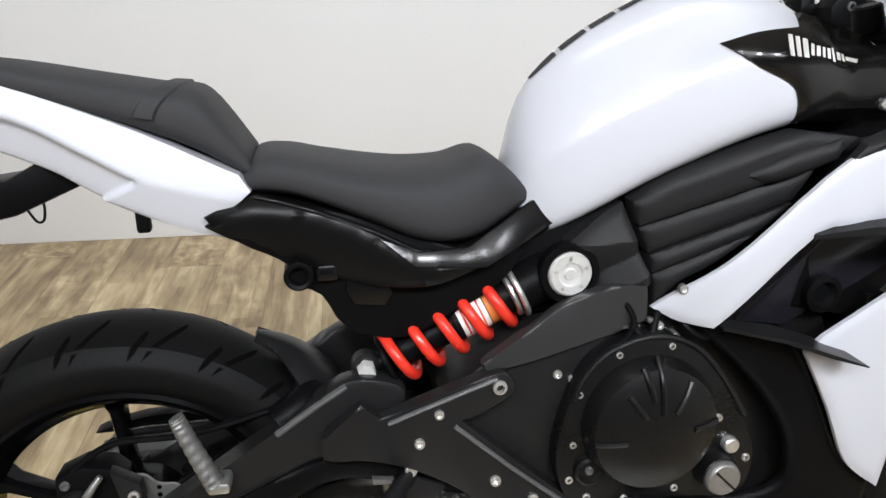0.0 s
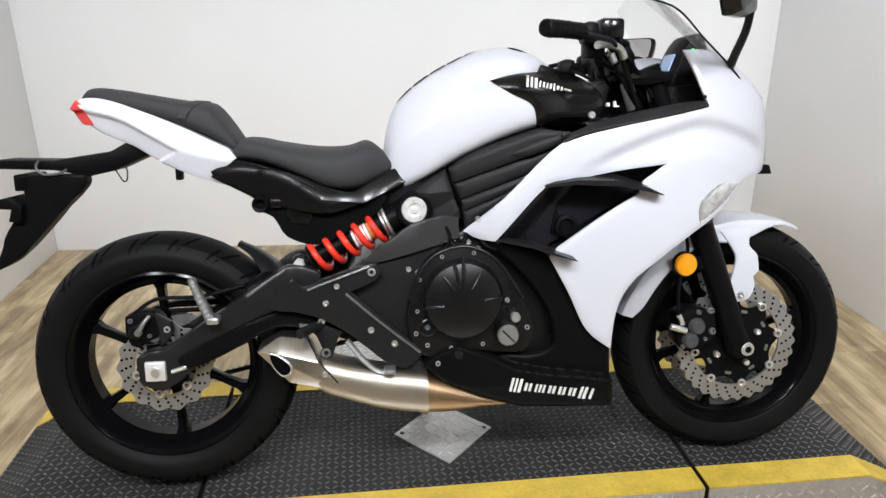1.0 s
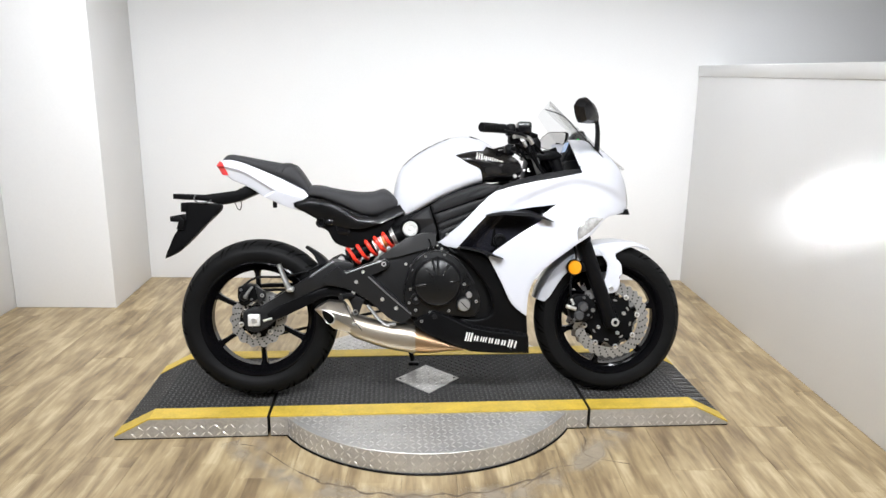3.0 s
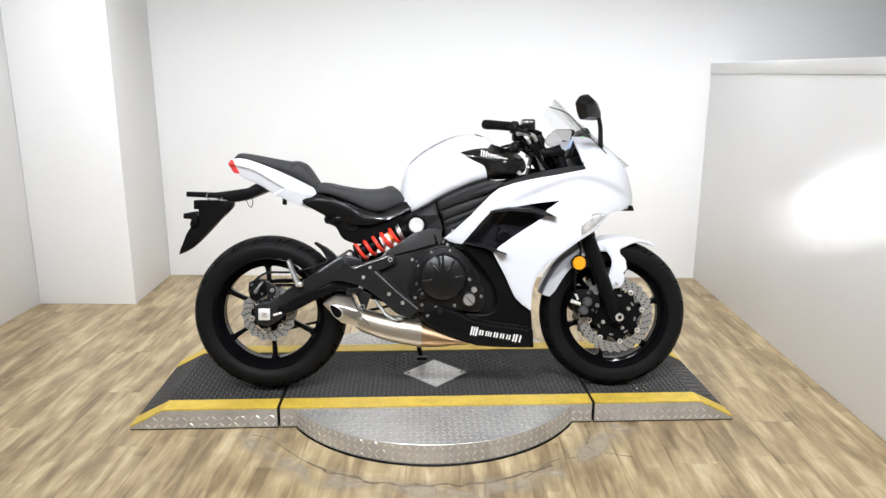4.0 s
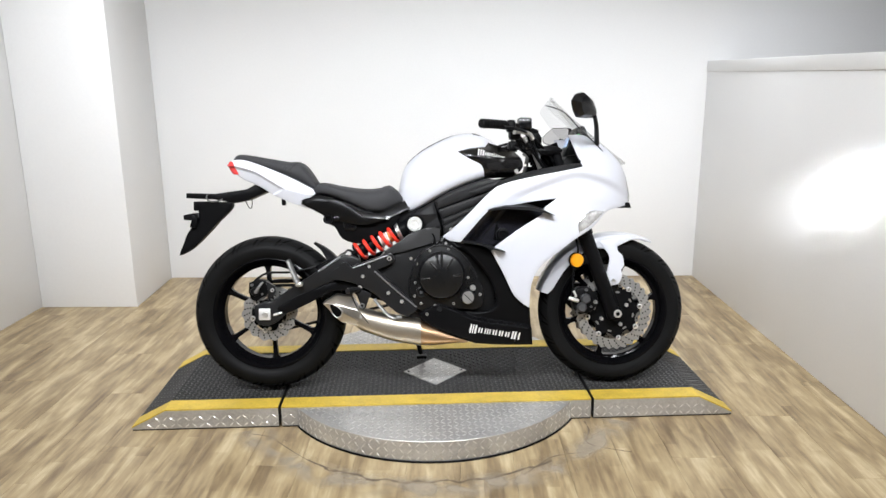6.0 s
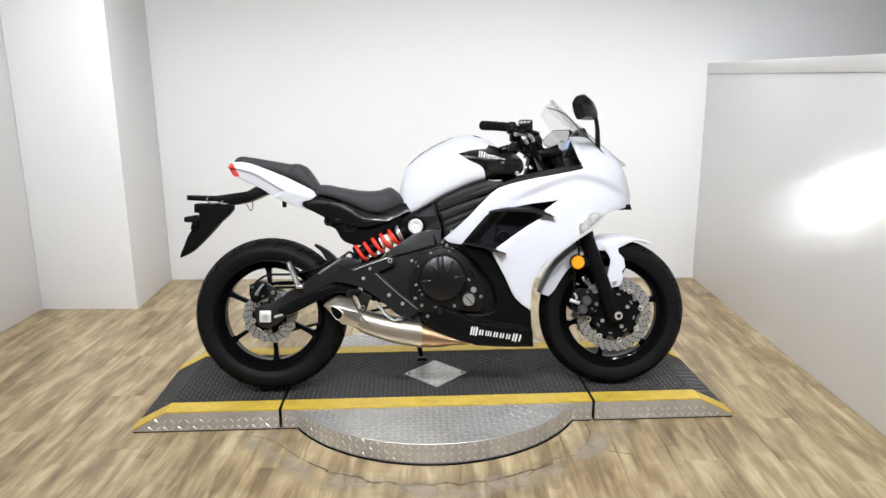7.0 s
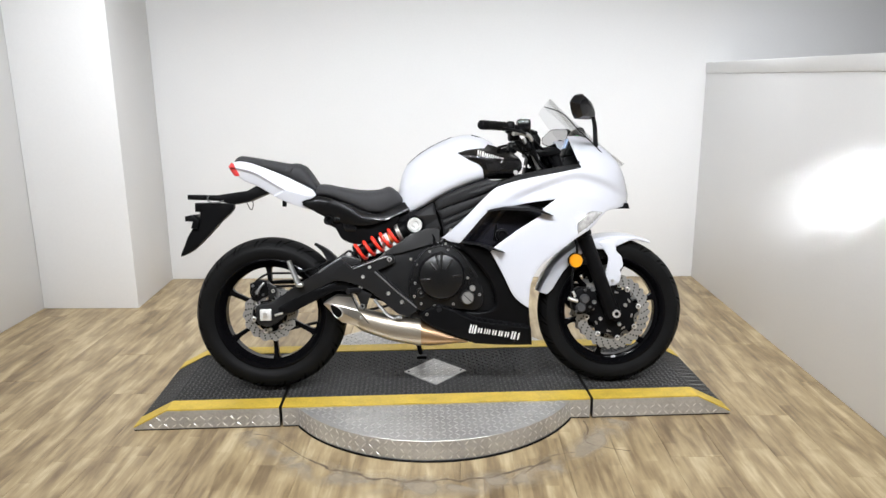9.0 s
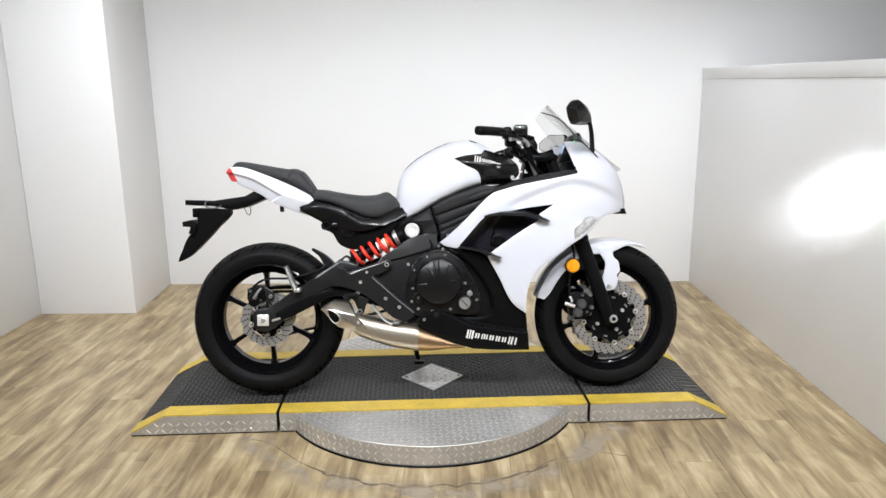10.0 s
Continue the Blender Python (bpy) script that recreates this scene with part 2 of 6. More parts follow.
def tube(bm, points, r, seg=12, n=8, flat=1.0):
    """A pipe swept along a smooth curve."""
    ps = glide(points, n) if n > 1 else [Vector(p) for p in points]
    up = None
    rings = []
    for i, p in enumerate(ps):
        d = (ps[min(i + 1, len(ps) - 1)] - ps[max(i - 1, 0)]).normalized()
        s = d.orthogonal() if up is None else up - d * up.dot(d)
        s.normalize()
        up = s
        t = d.cross(s)
        rr = r(i / (len(ps) - 1)) if callable(r) else r
        rings.append([bm.verts.new(p + (s * math.cos(a) + t * math.sin(a) * flat) * rr) for a in (2 * math.pi * k / seg for k in range(seg))])
    ring_faces(bm, rings)
    return bm


def lathe(bm, profile, seg=72, centre=(0, 0, 0), closed=True, petals=0, wave=0.0):
    """Turns a profile of (radius, y) about the y axis."""
    c = Vector(centre)
    rings = []
    for i in range(seg):
        a = 2 * math.pi * i / seg
        rings.append([bm.verts.new(c + Vector(((r + (wave * math.cos(petals * a) if j in (0, 1) else 0)) * math.cos(a), y, (r + (wave * math.cos(petals * a) if j in (0, 1) else 0)) * math.sin(a)))) for j, (r, y) in enumerate(profile)])
    m = len(profile)
    for i in range(seg):
        a, d = rings[i], rings[(i + 1) % seg]
        for j in range(m if closed else m - 1):
            k = (j + 1) % m
            bm.faces.new((a[j], a[k], d[k], d[j]))
    return bm


def prism(bm, outline, y0, y1, bevel=0.003):
    """A plate of that side outline (x, z), from depth y0 to y1, with rounded edges."""
    lo = [bm.verts.new((p[0], y0, p[1])) for p in outline]
    f = bm.faces.new(lo)
    r = bmesh.ops.extrude_face_region(bm, geom=[f])
    vs = [g for g in r["geom"] if isinstance(g, bmesh.types.BMVert)]
    for v in vs:
        v.co.y = y1
    if bevel:
        es = [e for e in bm.edges if all(v in set(vs) for v in e.verts)] + [e for e in bm.edges if all(v in set(lo) for v in e.verts)]
        bmesh.ops.bevel(bm, geom=list(set(es)), offset=bevel, segments=2, profile=0.5, affect="EDGES")
    bmesh.ops.triangulate(bm, faces=[f for f in bm.faces if len(f.verts) > 4])
    return bm


def away(p, outline):
    best = 9.0
    for a, c in zip(outline, outline[1:] + outline[:1]):
        d = c - a
        t = max(0, min(1, (p - a).dot(d) / max(1e-12, d.length_squared)))
        best = min(best, (a + d * t - p).length)
    return best


def shell(outline, depth, thick=0.004, step=0.012, curl=0.006, side=-1):
    """A body panel: a side outline (x, z) laid on the surface y = depth(x, z), its rim turned inwards; side 1 gives the other side's."""
    bm = bmesh.new()
    bm.faces.new([bm.verts.new((p[0], 0, p[1])) for p in outline])
    xs, zs = [p[0] for p in outline], [p[1] for p in outline]
    for axis, lo, hi in ((0, min(xs), max(xs)), (2, min(zs), max(zs))):
        k = math.ceil(lo / step)
        while k * step < hi:
            at, no = [0, 0, 0], [0, 0, 0]
            at[axis], no[axis] = k * step, 1
            bmesh.ops.bisect_plane(bm, geom=bm.verts[:] + bm.edges[:] + bm.faces[:], plane_co=at, plane_no=no)
            k += 1
    bmesh.ops.triangulate(bm, faces=[f for f in bm.faces if len(f.verts) > 4])
    for v in bm.verts:
        d = away(Vector((v.co.x, v.co.z)), outline)
        v.co.y = depth(v.co.x, v.co.z) + curl * max(0, 1 - d / 0.012) ** 2
    r = bmesh.ops.extrude_face_region(bm, geom=bm.faces[:])
    for g in r["geom"]:
        if isinstance(g, bmesh.types.BMVert):
            g.co.y += thick
    if side > 0:
        for v in bm.verts:
            v.co.y = -v.co.y
    return bm


def ip(table, x):
    """A smooth curve through (x, value) pairs."""
    if x <= table[0][0]:
        return table[0][1]
    if x >= table[-1][0]:
        return table[-1][1]
    i = max(k for k in range(len(table) - 1) if table[k][0] <= x)
    (a, p), (c, q) = table[i], table[i + 1]

    def slope(k):
        if k == 0 or k == len(table) - 1:
            return (q - p) / (c - a)
        return (table[k + 1][1] - table[k - 1][1]) / (table[k + 1][0] - table[k - 1][0])
    h, t = c - a, (x - a) / (c - a)
    return p * (2 * t ** 3 - 3 * t * t + 1) + slope(i) * h * (t ** 3 - 2 * t * t + t) + q * (3 * t * t - 2 * t ** 3) + slope(i + 1) * h * (t ** 3 - t * t)


def loft(bm, x0, x1, top, bot, half, n=2.4, steps=28, seg=36, mid=0.0, crown=None):
    """A body along x whose cross sections are rounded boxes between the curves bot and top, half wide."""
    rings = []
    for i in range(steps + 1):
        x = x0 + (x1 - x0) * i / steps
        zt, zb, w = ip(top, x), ip(bot, x), ip(half, x)
        ring = []
        for k in range(seg):
            a = 2 * math.pi * k / seg
            c, s = math.cos(a), math.sin(a)
            m = crown if crown and s > 0 else n
            ring.append(bm.verts.new((x, mid + w * math.copysign(abs(c) ** (2 / m), c), (zt + zb) / 2 + (zt - zb) / 2 * math.copysign(abs(s) ** (2 / m), s))))
        rings.append(ring)
    ring_faces(bm, rings)
    return bm


def flip(bm):
    for v in bm.verts:
        v.co.y = -v.co.y
    return bm


def bolt(name, parent, x, y, z, r, mat=None, ny=-1, deep=0.008):
    """A hexagon socket bolt head that looks along y."""
    bm = bmesh.new()
    lathe(bm, [(r, -ny * deep), (r, -ny * r * 0.2), (r * 0.84, 0), (r * 0.56, 0), (r * 0.50, -ny * r * 0.55), (0.0, -ny * r * 0.55), (0.0, -ny * deep)], 18, (x, y, z))
    return part(name, bm, mat or STEEL, parent)

# ---- the booth ----
H = 0.084
TILT_ROOM = -3.1
ROOM = Matrix.Translation((2.500, 1.755, 0)) @ pose(0, 0, 0, 0, 0, TILT_ROOM)
HIGH = 2.6


def setting(name, x0, x1, y0, y1, z0, z1, mat, label, category, bevel=0.004):
    bm = bmesh.new()
    box(bm, x0, x1, y0, y1, z0, z1, bevel)
    ob = finish(name, bm, mat)
    ob.matrix_world = ROOM
    return tagged(ob, label, category, kind="structure")


LEFT, FRONT, FAR = -4.11, -6.8, 2.4
floor = setting("floor", LEFT - 0.2, FAR + 0.2, FRONT - 0.2, 0.2, -0.12, -0.008, SUBFLOOR, "pale brown strip wood floor with worn seams", "floor", 0)
setting("wall_back", LEFT - 0.2, FAR + 0.2, 0, 0.15, 0, HIGH, WALL, "plain white painted back wall of the booth", "wall")
setting("wall_left", LEFT - 0.15, LEFT, FRONT, -0.002, 0, HIGH, WALL, "plain white painted side wall", "wall")
pillar = setting("pillar", LEFT + 0.001, -3.565, -0.640, -0.001, 0, HIGH, WALL, "square white painted pillar in the corner", "pillar")
for v in pillar.data.vertices:  # its open side splays a little towards the room
    if v.co.x > -3.7:
        v.co.x += 0.033 * min(1, -v.co.y / 0.64)
setting("wall_front", LEFT - 0.15, FAR + 0.2, FRONT - 0.15, FRONT, 0, HIGH, DIM_WALL, "unseen wall closing the room, dark to dim reflections", "wall")
setting("wall_far", FAR, FAR + 0.15, FRONT, 0, 0, HIGH, WALL, "plain white wall beyond the half wall", "wall")
setting("half_wall", 0, 0.14, FRONT + 0.002, -0.001, 0, 1.352, WALL, "white painted half wall beside the platform", "half wall")
setting("half_wall_cap", -0.006, 0.150, FRONT + 0.002, -0.001, 1.352, 1.42, WALL, "white capping board along the half wall", "trim", 0.006)
setting("ceiling", LEFT - 0.2, FAR + 0.2, FRONT - 0.2, 0.2, HIGH, HIGH + 0.1, CEIL, "plain pale ceiling", "ceiling", 0)


# ---- display platform ----


def lug_mesh(name, spots, long, wide, high, mat, parent, label=""):
    """Raised tread lugs: at each spot (origin, u, v, n) one narrow pointed bar along u."""
    vs, fs = [], []
    for o, u, v, n in spots:
        k = len(vs)
        vs += [o - u * long / 2, o - v * wide / 2 + n * high * 0.3, o + u * long / 2, o + v * wide / 2 + n * high * 0.3, o - u * long * 0.24 + n * high, o + u * long * 0.24 + n * high]
        fs += [(k, k + 1, k + 5, k + 4), (k + 1, k + 2, k + 5), (k + 2, k + 3, k + 4, k + 5), (k + 3, k, k + 4)]
    me = bpy.data.meshes.new(name)
    me.from_pydata([tuple(p) for p in vs], [], fs)
    me.materials.append(mat)
    ob = new(name, me)
    ob.parent = parent
    return tagged(ob, label, kind="stuff")


def tread(x0, x1, y0, y1, pitch, keep, place, normal, u0, v0):
    """Spots of a checker pattern over a rectangle, lugs turned one way and the other in turn."""
    spots = []
    i = 0
    a = x0 + pitch / 2
    while a < x1:
        j = 0
        c = y0 + pitch / 2
        while c < y1:
            if keep(a, c):
                s = 1 if (i + j) % 2 else -1
                u = (u0 + v0 * s).normalized()
                spots.append((place(a, c), u, normal.cross(u), normal))
            c += pitch
            j += 1
        a += pitch
        i += 1
    return spots


EX, EY, EZ = Vector((1, 0, 0)), Vector((0, 1, 0)), Vector((0, 0, 1))
Y0, Y1, BAND = -0.280, 0.380, 0.083


def deck_unit(name, x0, x1, toe, label):
    """One length of deck with a flat top, alloy skirts and yellow edges; toe: the x where its sloping end meets the floor."""
    root = new(name)
    tagged(root, label, "platform", "platform lengths")
    if toe is None:
        prof = [(x0, 0.0), (x1, 0.0), (x1, H), (x0, H)]
    elif toe < x0:
        prof = [(toe, 0.0), (x1, 0.0), (x1, H), (x0, H), (toe, 0.016)]
    else:
        prof = [(x0, 0.0), (toe, 0.0), (toe, 0.016), (x1, H), (x0, H)]
    bm = bmesh.new()
    prism(bm, prof, Y0 + 0.004, Y1 - 0.004, 0.0)
    part("deck_plate", bm, DECK, root, "worn black tread plate", 20)
    line = [(p[0], p[1]) for p in prof if p[1] > 0.001]
    line.sort()
    for lo, hi, nm in ((Y0, Y0 + BAND, "yellow_stripe"), (Y1 - BAND, Y1, "yellow_stripe")):
        bm = bmesh.new()
        rings = [[bm.verts.new((x, y, z + dz)) for y, dz in ((lo, -0.002), (lo, 0.003), (hi, 0.003), (hi, -0.002))] for x, z in line]
        ring_faces(bm, rings)
        part(nm, bm, YELLOW, root, "yellow painted safety edge", 20)
    for y, ny, nm in ((Y0, -1, "skirt"), (Y1, 1, "skirt")):
        low = [(p[0], max(0.007, p[1] - 0.003)) for p in prof]
        bm = bmesh.new()
        prism(bm, low, y, y - ny * 0.0035, 0.0)
        sk = part(nm, bm, CHECKER, root, "bright checker plate skirt", 20)
        lo_x, hi_x = min(p[0] for p in prof), max(p[0] for p in prof)

        def inside(a, c):
            if toe is None:
                return c < H - 0.01
            if toe < x0:
                return c < H * min(1, (a - toe) / (x0 - toe)) - 0.01
            return c < H * min(1, (toe - a) / (toe - x1)) - 0.01
        lug_mesh("lug", tread(lo_x, hi_x, 0.004, H, 0.0285, inside, lambda a, c: Vector((a, y, c)), EY * ny, EX, EZ * 0.9), 0.028, 0.0062, 0.0018, CHECKER_LUG, sk)

    def top(a, c):
        if toe is None:
            return H
        if toe < x0:
            return H if a > x0 else 0.016 + (H - 0.016) * (a - toe) / (x0 - toe)
        return H if a < x1 else 0.016 + (H - 0.016) * (toe - a) / (toe - x1)
    lo_x, hi_x = (min(p[0] for p in prof), max(p[0] for p in prof))
    lug_mesh("tread_lug", tread(lo_x, hi_x, Y0 + BAND, Y1 - BAND, 0.0195, lambda a, c: not (abs(a - 0.687) / 0.143 + abs(c - 0.038) / 0.152 < 1), lambda a, c: Vector((a, c, top(a, c))), EZ, EX, EY), 0.0205, 0.0068, 0.0026, LUGS, root)
    return root


deck = deck_unit("platform_deck", 0.073, 1.300, None, "black tread plate deck with yellow edges and alloy skirts")
deck_unit("platform_ramp", -0.375, 0.061, -0.508, "black end ramp with yellow edges beside the deck")
deck_unit("platform_ramp", 1.312, 1.737, 1.875, "black end ramp with yellow edges beside the deck")


def turntable(sign, label):
    """A round-fronted wing of bright checker plate at the deck's long side."""
    root = new("turntable_wing")
    tagged(root, label, "turntable", "turntable wings")
    edge = Y0 - 0.001 if sign < 0 else Y1 + 0.001
    rad, cx, cy = 0.637, 0.678, 0.056
    half = math.sqrt(rad * rad - (edge - cy) ** 2)
    a0 = math.asin(half / rad)
    arc = [(cx + rad * math.sin(-a0 + 2 * a0 * i / 48), cy + sign * rad * math.cos(-a0 + 2 * a0 * i / 48)) for i in range(49)]
    bm = bmesh.new()
    lo = [bm.verts.new((x, y, 0.006)) for x, y in arc]
    hi = [bm.verts.new((x, y, H - 0.0032)) for x, y in arc]
    hi2 = [bm.verts.new((cx + (x - cx) * 0.998, edge + (y - edge) * 0.996, H - 0.002)) for x, y in arc]
    ring_faces(bm, [lo, hi, hi2], True, True)
    wing = part("wing_plate", bm, CHECKER, root, "scuffed bright checker plate", 30)

    def keep(a, c):
        return math.hypot(a - cx, c - cy) < rad - 0.014 and (c - edge) * sign > 0.008
    lug_mesh("lug", tread(cx - half, cx + half, min(edge, edge + sign * 0.34), max(edge, edge + sign * 0.34), 0.024, keep, lambda a, c: Vector((a, c, H - 0.002)), EZ, EX, EY), 0.027, 0.0066, 0.0030, CHECKER_LUG, wing)
    spots = []
    m = 44
    for i in range(m):
        for j in range(3):
            g = -a0 + 2 * a0 * (i + 0.5) / m
            n = Vector((math.sin(g), sign * math.cos(g), 0))
            u = Vector((math.cos(g), -sign * math.sin(g), 0))
            w = (u + EZ * (1.1 if (i + j) % 2 else -1.1)).normalized()
            spots.append((Vector((cx, cy, 0.016 + 0.026 * j)) + n * rad, w, n.cross(w), n))
    lug_mesh("rim_lug", spots, 0.027, 0.006, 0.0018, CHECKER_LUG, wing)
    bm = bmesh.new()
    tube(bm, [(x, y + sign * 0.003, 0.003) for x, y in arc], 0.004, 6, 1)
    part("seal", bm, BLACK, root, "black rubber seal at the floor")
    return root


turntable(-1, "round checker plate turntable wing in front of the deck")
turntable(1, "round checker plate turntable wing behind the deck")

patch = new("diamond_patch")
tagged(patch, "diamond-shaped bright checker plate patch on the deck", "plate")
bm = bmesh.new()
rim = [(0.687 + 0.137 * a, 0.038 + 0.146 * c) for a, c in ((1, 0), (0, 1), (-1, 0), (0, -1))]
ring_faces(bm, [[bm.verts.new((x, y, H)) for x, y in rim], [bm.verts.new((0.687 + (x - 0.687) * 0.99, 0.038 + (y - 0.038) * 0.99, H + 0.003)) for x, y in rim]])
part("patch_plate", bm, CHECKER, patch)
lug_mesh("lug", tread(0.55, 0.83, -0.105, 0.195, 0.026, lambda a, c: abs(a - 0.687) / 0.137 + abs(c - 0.038) / 0.146 < 0.9, lambda a, c: Vector((a, c, H + 0.003)), EZ, EX, EY), 0.027, 0.007, 0.002, CHECKER_LUG, patch)
for x, y in ((0.572, 0.038), (0.802, 0.038)):
    bm = bmesh.new()
    cyl(bm, (x, y, H + 0.002), (x, y, H + 0.005), 0.006, 0.006, 12, 0.001)
    part("screw", bm, DARK, patch)

# ---- motorcycle: x forwards, y to its left, z up, origin under the rear wheel ----
LEAN_BIKE, YAW_BIKE, NOSE_DOWN = 9.05, -0.35, 0.62
bike = new("motorcycle")
bike.matrix_world = Matrix.Translation((0.0105, -0.082, 0.0945)) @ pose(0, 0, 0, 0, 0, YAW_BIKE) @ pose(0, 0, 0, -LEAN_BIKE, 0, 0) @ pose(0, 0, 0, 0, NOSE_DOWN, 0) @ Matrix.Diagonal((1.0025, 1.12, 1.0149, 1))
tagged(bike, "white and black faired sport motorcycle leaning on its side stand", "motorcycle")
RR, RF, BASE = 0.304, 0.303, 1.405  # axle heights and wheelbase
TYRE_REAR, TYRE_FRONT = 0.308, 0.301


def lin(x, table):
    if x <= table[0][0]:
        return table[0][1]
    for (a, p), (c, q) in zip(table, table[1:]):
        if x <= c:
            return p + (q - p) * (x - a) / (c - a)
    return table[-1][1]


def wheel(name, x, axle, radius, rim_half, tyre_half, spokes, turn, label):
    hub_bm = bmesh.new()
    w = rim_half
    lathe(hub_bm, [(0.226, -w), (0.219, -w - 0.003), (0.208, -w + 0.006), (0.200, -w + 0.022), (0.188, -w * 0.35), (0.188, w * 0.35), (0.200, w - 0.022), (0.208, w - 0.006), (0.219, w + 0.003), (0.226, w), (0.212, w - 0.01), (0.205, 0), (0.212, -w + 0.01)], 96)
    lathe(hub_bm, [(0.055, -0.045), (0.055, 0.045), (0.012, 0.05), (0.012, -0.05)], 36)
    wh = part(name, hub_bm, RIM, bike, label, 30)
    wh.location = (x, 0, axle)
    sp = bmesh.new()
    rings = []
    for r, half, deep in ((0.035, 0.016, 0.024), (0.07, 0.011, 0.019), (0.13, 0.0085, 0.015), (0.175, 0.010, 0.017), (0.192, 0.017, 0.022)):
        rings.append([sp.verts.new((r, deep * q, half * p)) for p, q in ((-1, -0.6), (-0.6, -1), (0.6, -1), (1, -0.6), (1, 0.6), (0.6, 1), (-0.6, 1), (-1, 0.6))])
    ring_faces(sp, rings)
    first = part("spoke", sp, RIM, wh, "", 30)
    first.rotation_euler.y = -radians(turn)
    for k in range(1, spokes):
        other = new("spoke", first.data)
        other.parent = wh
        other.rotation_euler.y = -radians(turn + 360 / spokes * k)
    t = bmesh.new()
    th = tyre_half
    prof = [(0.222, -w + 0.002), (0.228, -w - 0.004), (0.243, -th * 0.97), (0.258, -th), (0.270, -th * 0.97), (radius - 0.020, -th * 0.80), (radius - 0.008, -th * 0.52), (radius - 0.002, -th * 0.25), (radius, 0)]
    prof += [(r, -y) for r, y in prof[-2::-1]]
    lathe(t, prof, 120)
    tyre = part("tyre", t, TYRE, wh, "black road tyre with slanted tread grooves", 25)
    g = bmesh.new()
    gp = prof[3:-3]

    def at_tread(s):
        """Point of the tread's section, s from -1 to 1."""
        y = s * th * 0.97
        ps = sorted(gp, key=lambda q: q[1])
        for (r0, y0), (r1, y1) in zip(ps, ps[1:]):
            if y0 <= y <= y1:
                return r0 + (r1 - r0) * (y - y0) / (y1 - y0), y
        return ps[0]
    for k in range(20):
        for sgn in (-1, 1):
            base = 2 * math.pi * (k + (0.5 if sgn > 0 else 0)) / 20
            for s0, s1, da, shift in ((0.20, 0.98, 0.15, 0.0), (0.52, 0.98, 0.06, 0.15)):
                rows = []
                for i in range(9):
                    s = s0 + (s1 - s0) * i / 8
                    r, y = at_tread(s * sgn)
                    a = base + shift + da * (i / 8) ** 1.4
                    hw = 0.0044 / r * (1 - abs(i / 4 - 1) ** 4)
                    rows.append([g.verts.new(((r + 0.0007) * math.cos(a + d), y, (r + 0.0007) * math.sin(a + d))) for d in (-hw, hw)])
                for p, q in zip(rows, rows[1:]):
                    g.faces.new((p[0], p[1], q[1], q[0]))
    tagged(part("tread_groove", g, GROOVE, wh), kind="stuff")
    return wh


def rotor(parent, y, r_out, r_in, petals, buttons, holes):
    bm = bmesh.new()
    lathe(bm, [(r_out, y - 0.0025), (r_out, y + 0.0025), (r_in, y + 0.0025), (r_in, y - 0.0025)], petals * 8, petals=petals, wave=0.0042)
    ro = part("brake_disc", bm, ROTOR, parent, "drilled wave-edged steel brake disc", 30)
    bm = bmesh.new()
    for k in range(holes):
        a = 2 * math.pi * k / holes
        for j, f in enumerate((0.22, 0.50, 0.78)):
            r = r_in + (r_out - r_in) * f
            q = a + (j - 1) * 0.055
            cyl(bm, (r * math.cos(q), y - 0.0031, r * math.sin(q)), (r * math.cos(q), y + 0.0031, r * math.sin(q)), 0.0033, 0.0033, 8)
    tagged(part("drill_hole", bm, GROOVE, ro), kind="stuff")
    bm = bmesh.new()
    reach = [r_in - 0.004, r_in - 0.004, r_in * 0.90, r_in * 0.84, r_in * 0.82, r_in * 0.82, r_in * 0.84, r_in * 0.90, r_in - 0.004]
    steps = buttons * 9
    loops = []
    for dy, rad in ((-0.0035, None), (0.003, None), (0.012, 0.035), (-0.0035, 0.035)):
        loops.append([bm.verts.new(((rad or reach[k % 9]) * math.cos(2 * math.pi * (k / steps + 0.2 / buttons)), y + dy, (rad or reach[k % 9]) * math.sin(2 * math.pi * (k / steps + 0.2 / buttons)))) for k in range(steps)])
    ring_faces(bm, loops + loops[:1], True, False)
    part("disc_carrier", bm, BLACK, ro, "black disc carrier with scalloped arms")
    bm = bmesh.new()
    for k in range(buttons):
        for a in (2 * math.pi * (k + d) / buttons for d in (0.68, 0.73, 0.78, 0.83)):
            r = r_in * 0.72
            cyl(bm, (r * math.cos(a), y - 0.0045, r * math.sin(a)), (r * math.cos(a), y - 0.0038, r * math.sin(a)), r_in * 0.036, r_in * 0.036, 10)
    tagged(part("lightening_slot", bm, ROTOR if r_in > 0.1 else GROOVE, ro), kind="stuff")
    for k in range(buttons):
        a = 2 * math.pi * (k + 0.25) / buttons
        bm = bmesh.new()
        c = Vector(((r_in - 0.003) * math.cos(a), y - 0.003, (r_in - 0.003) * math.sin(a)))
        lathe(bm, [(0.0105, 0.004), (0.0105, -0.004), (0.0055, -0.005), (0.0055, 0.004)], 16, centre=c)
        part("disc_button", bm, STEEL, ro)
        if k % 2 == 0:
            bolt("carrier_bolt", ro, 0.058 * math.cos(a + 0.3), y - 0.014, 0.058 * math.sin(a + 0.3), 0.0075, STEEL, -1, 0.012)
    return ro


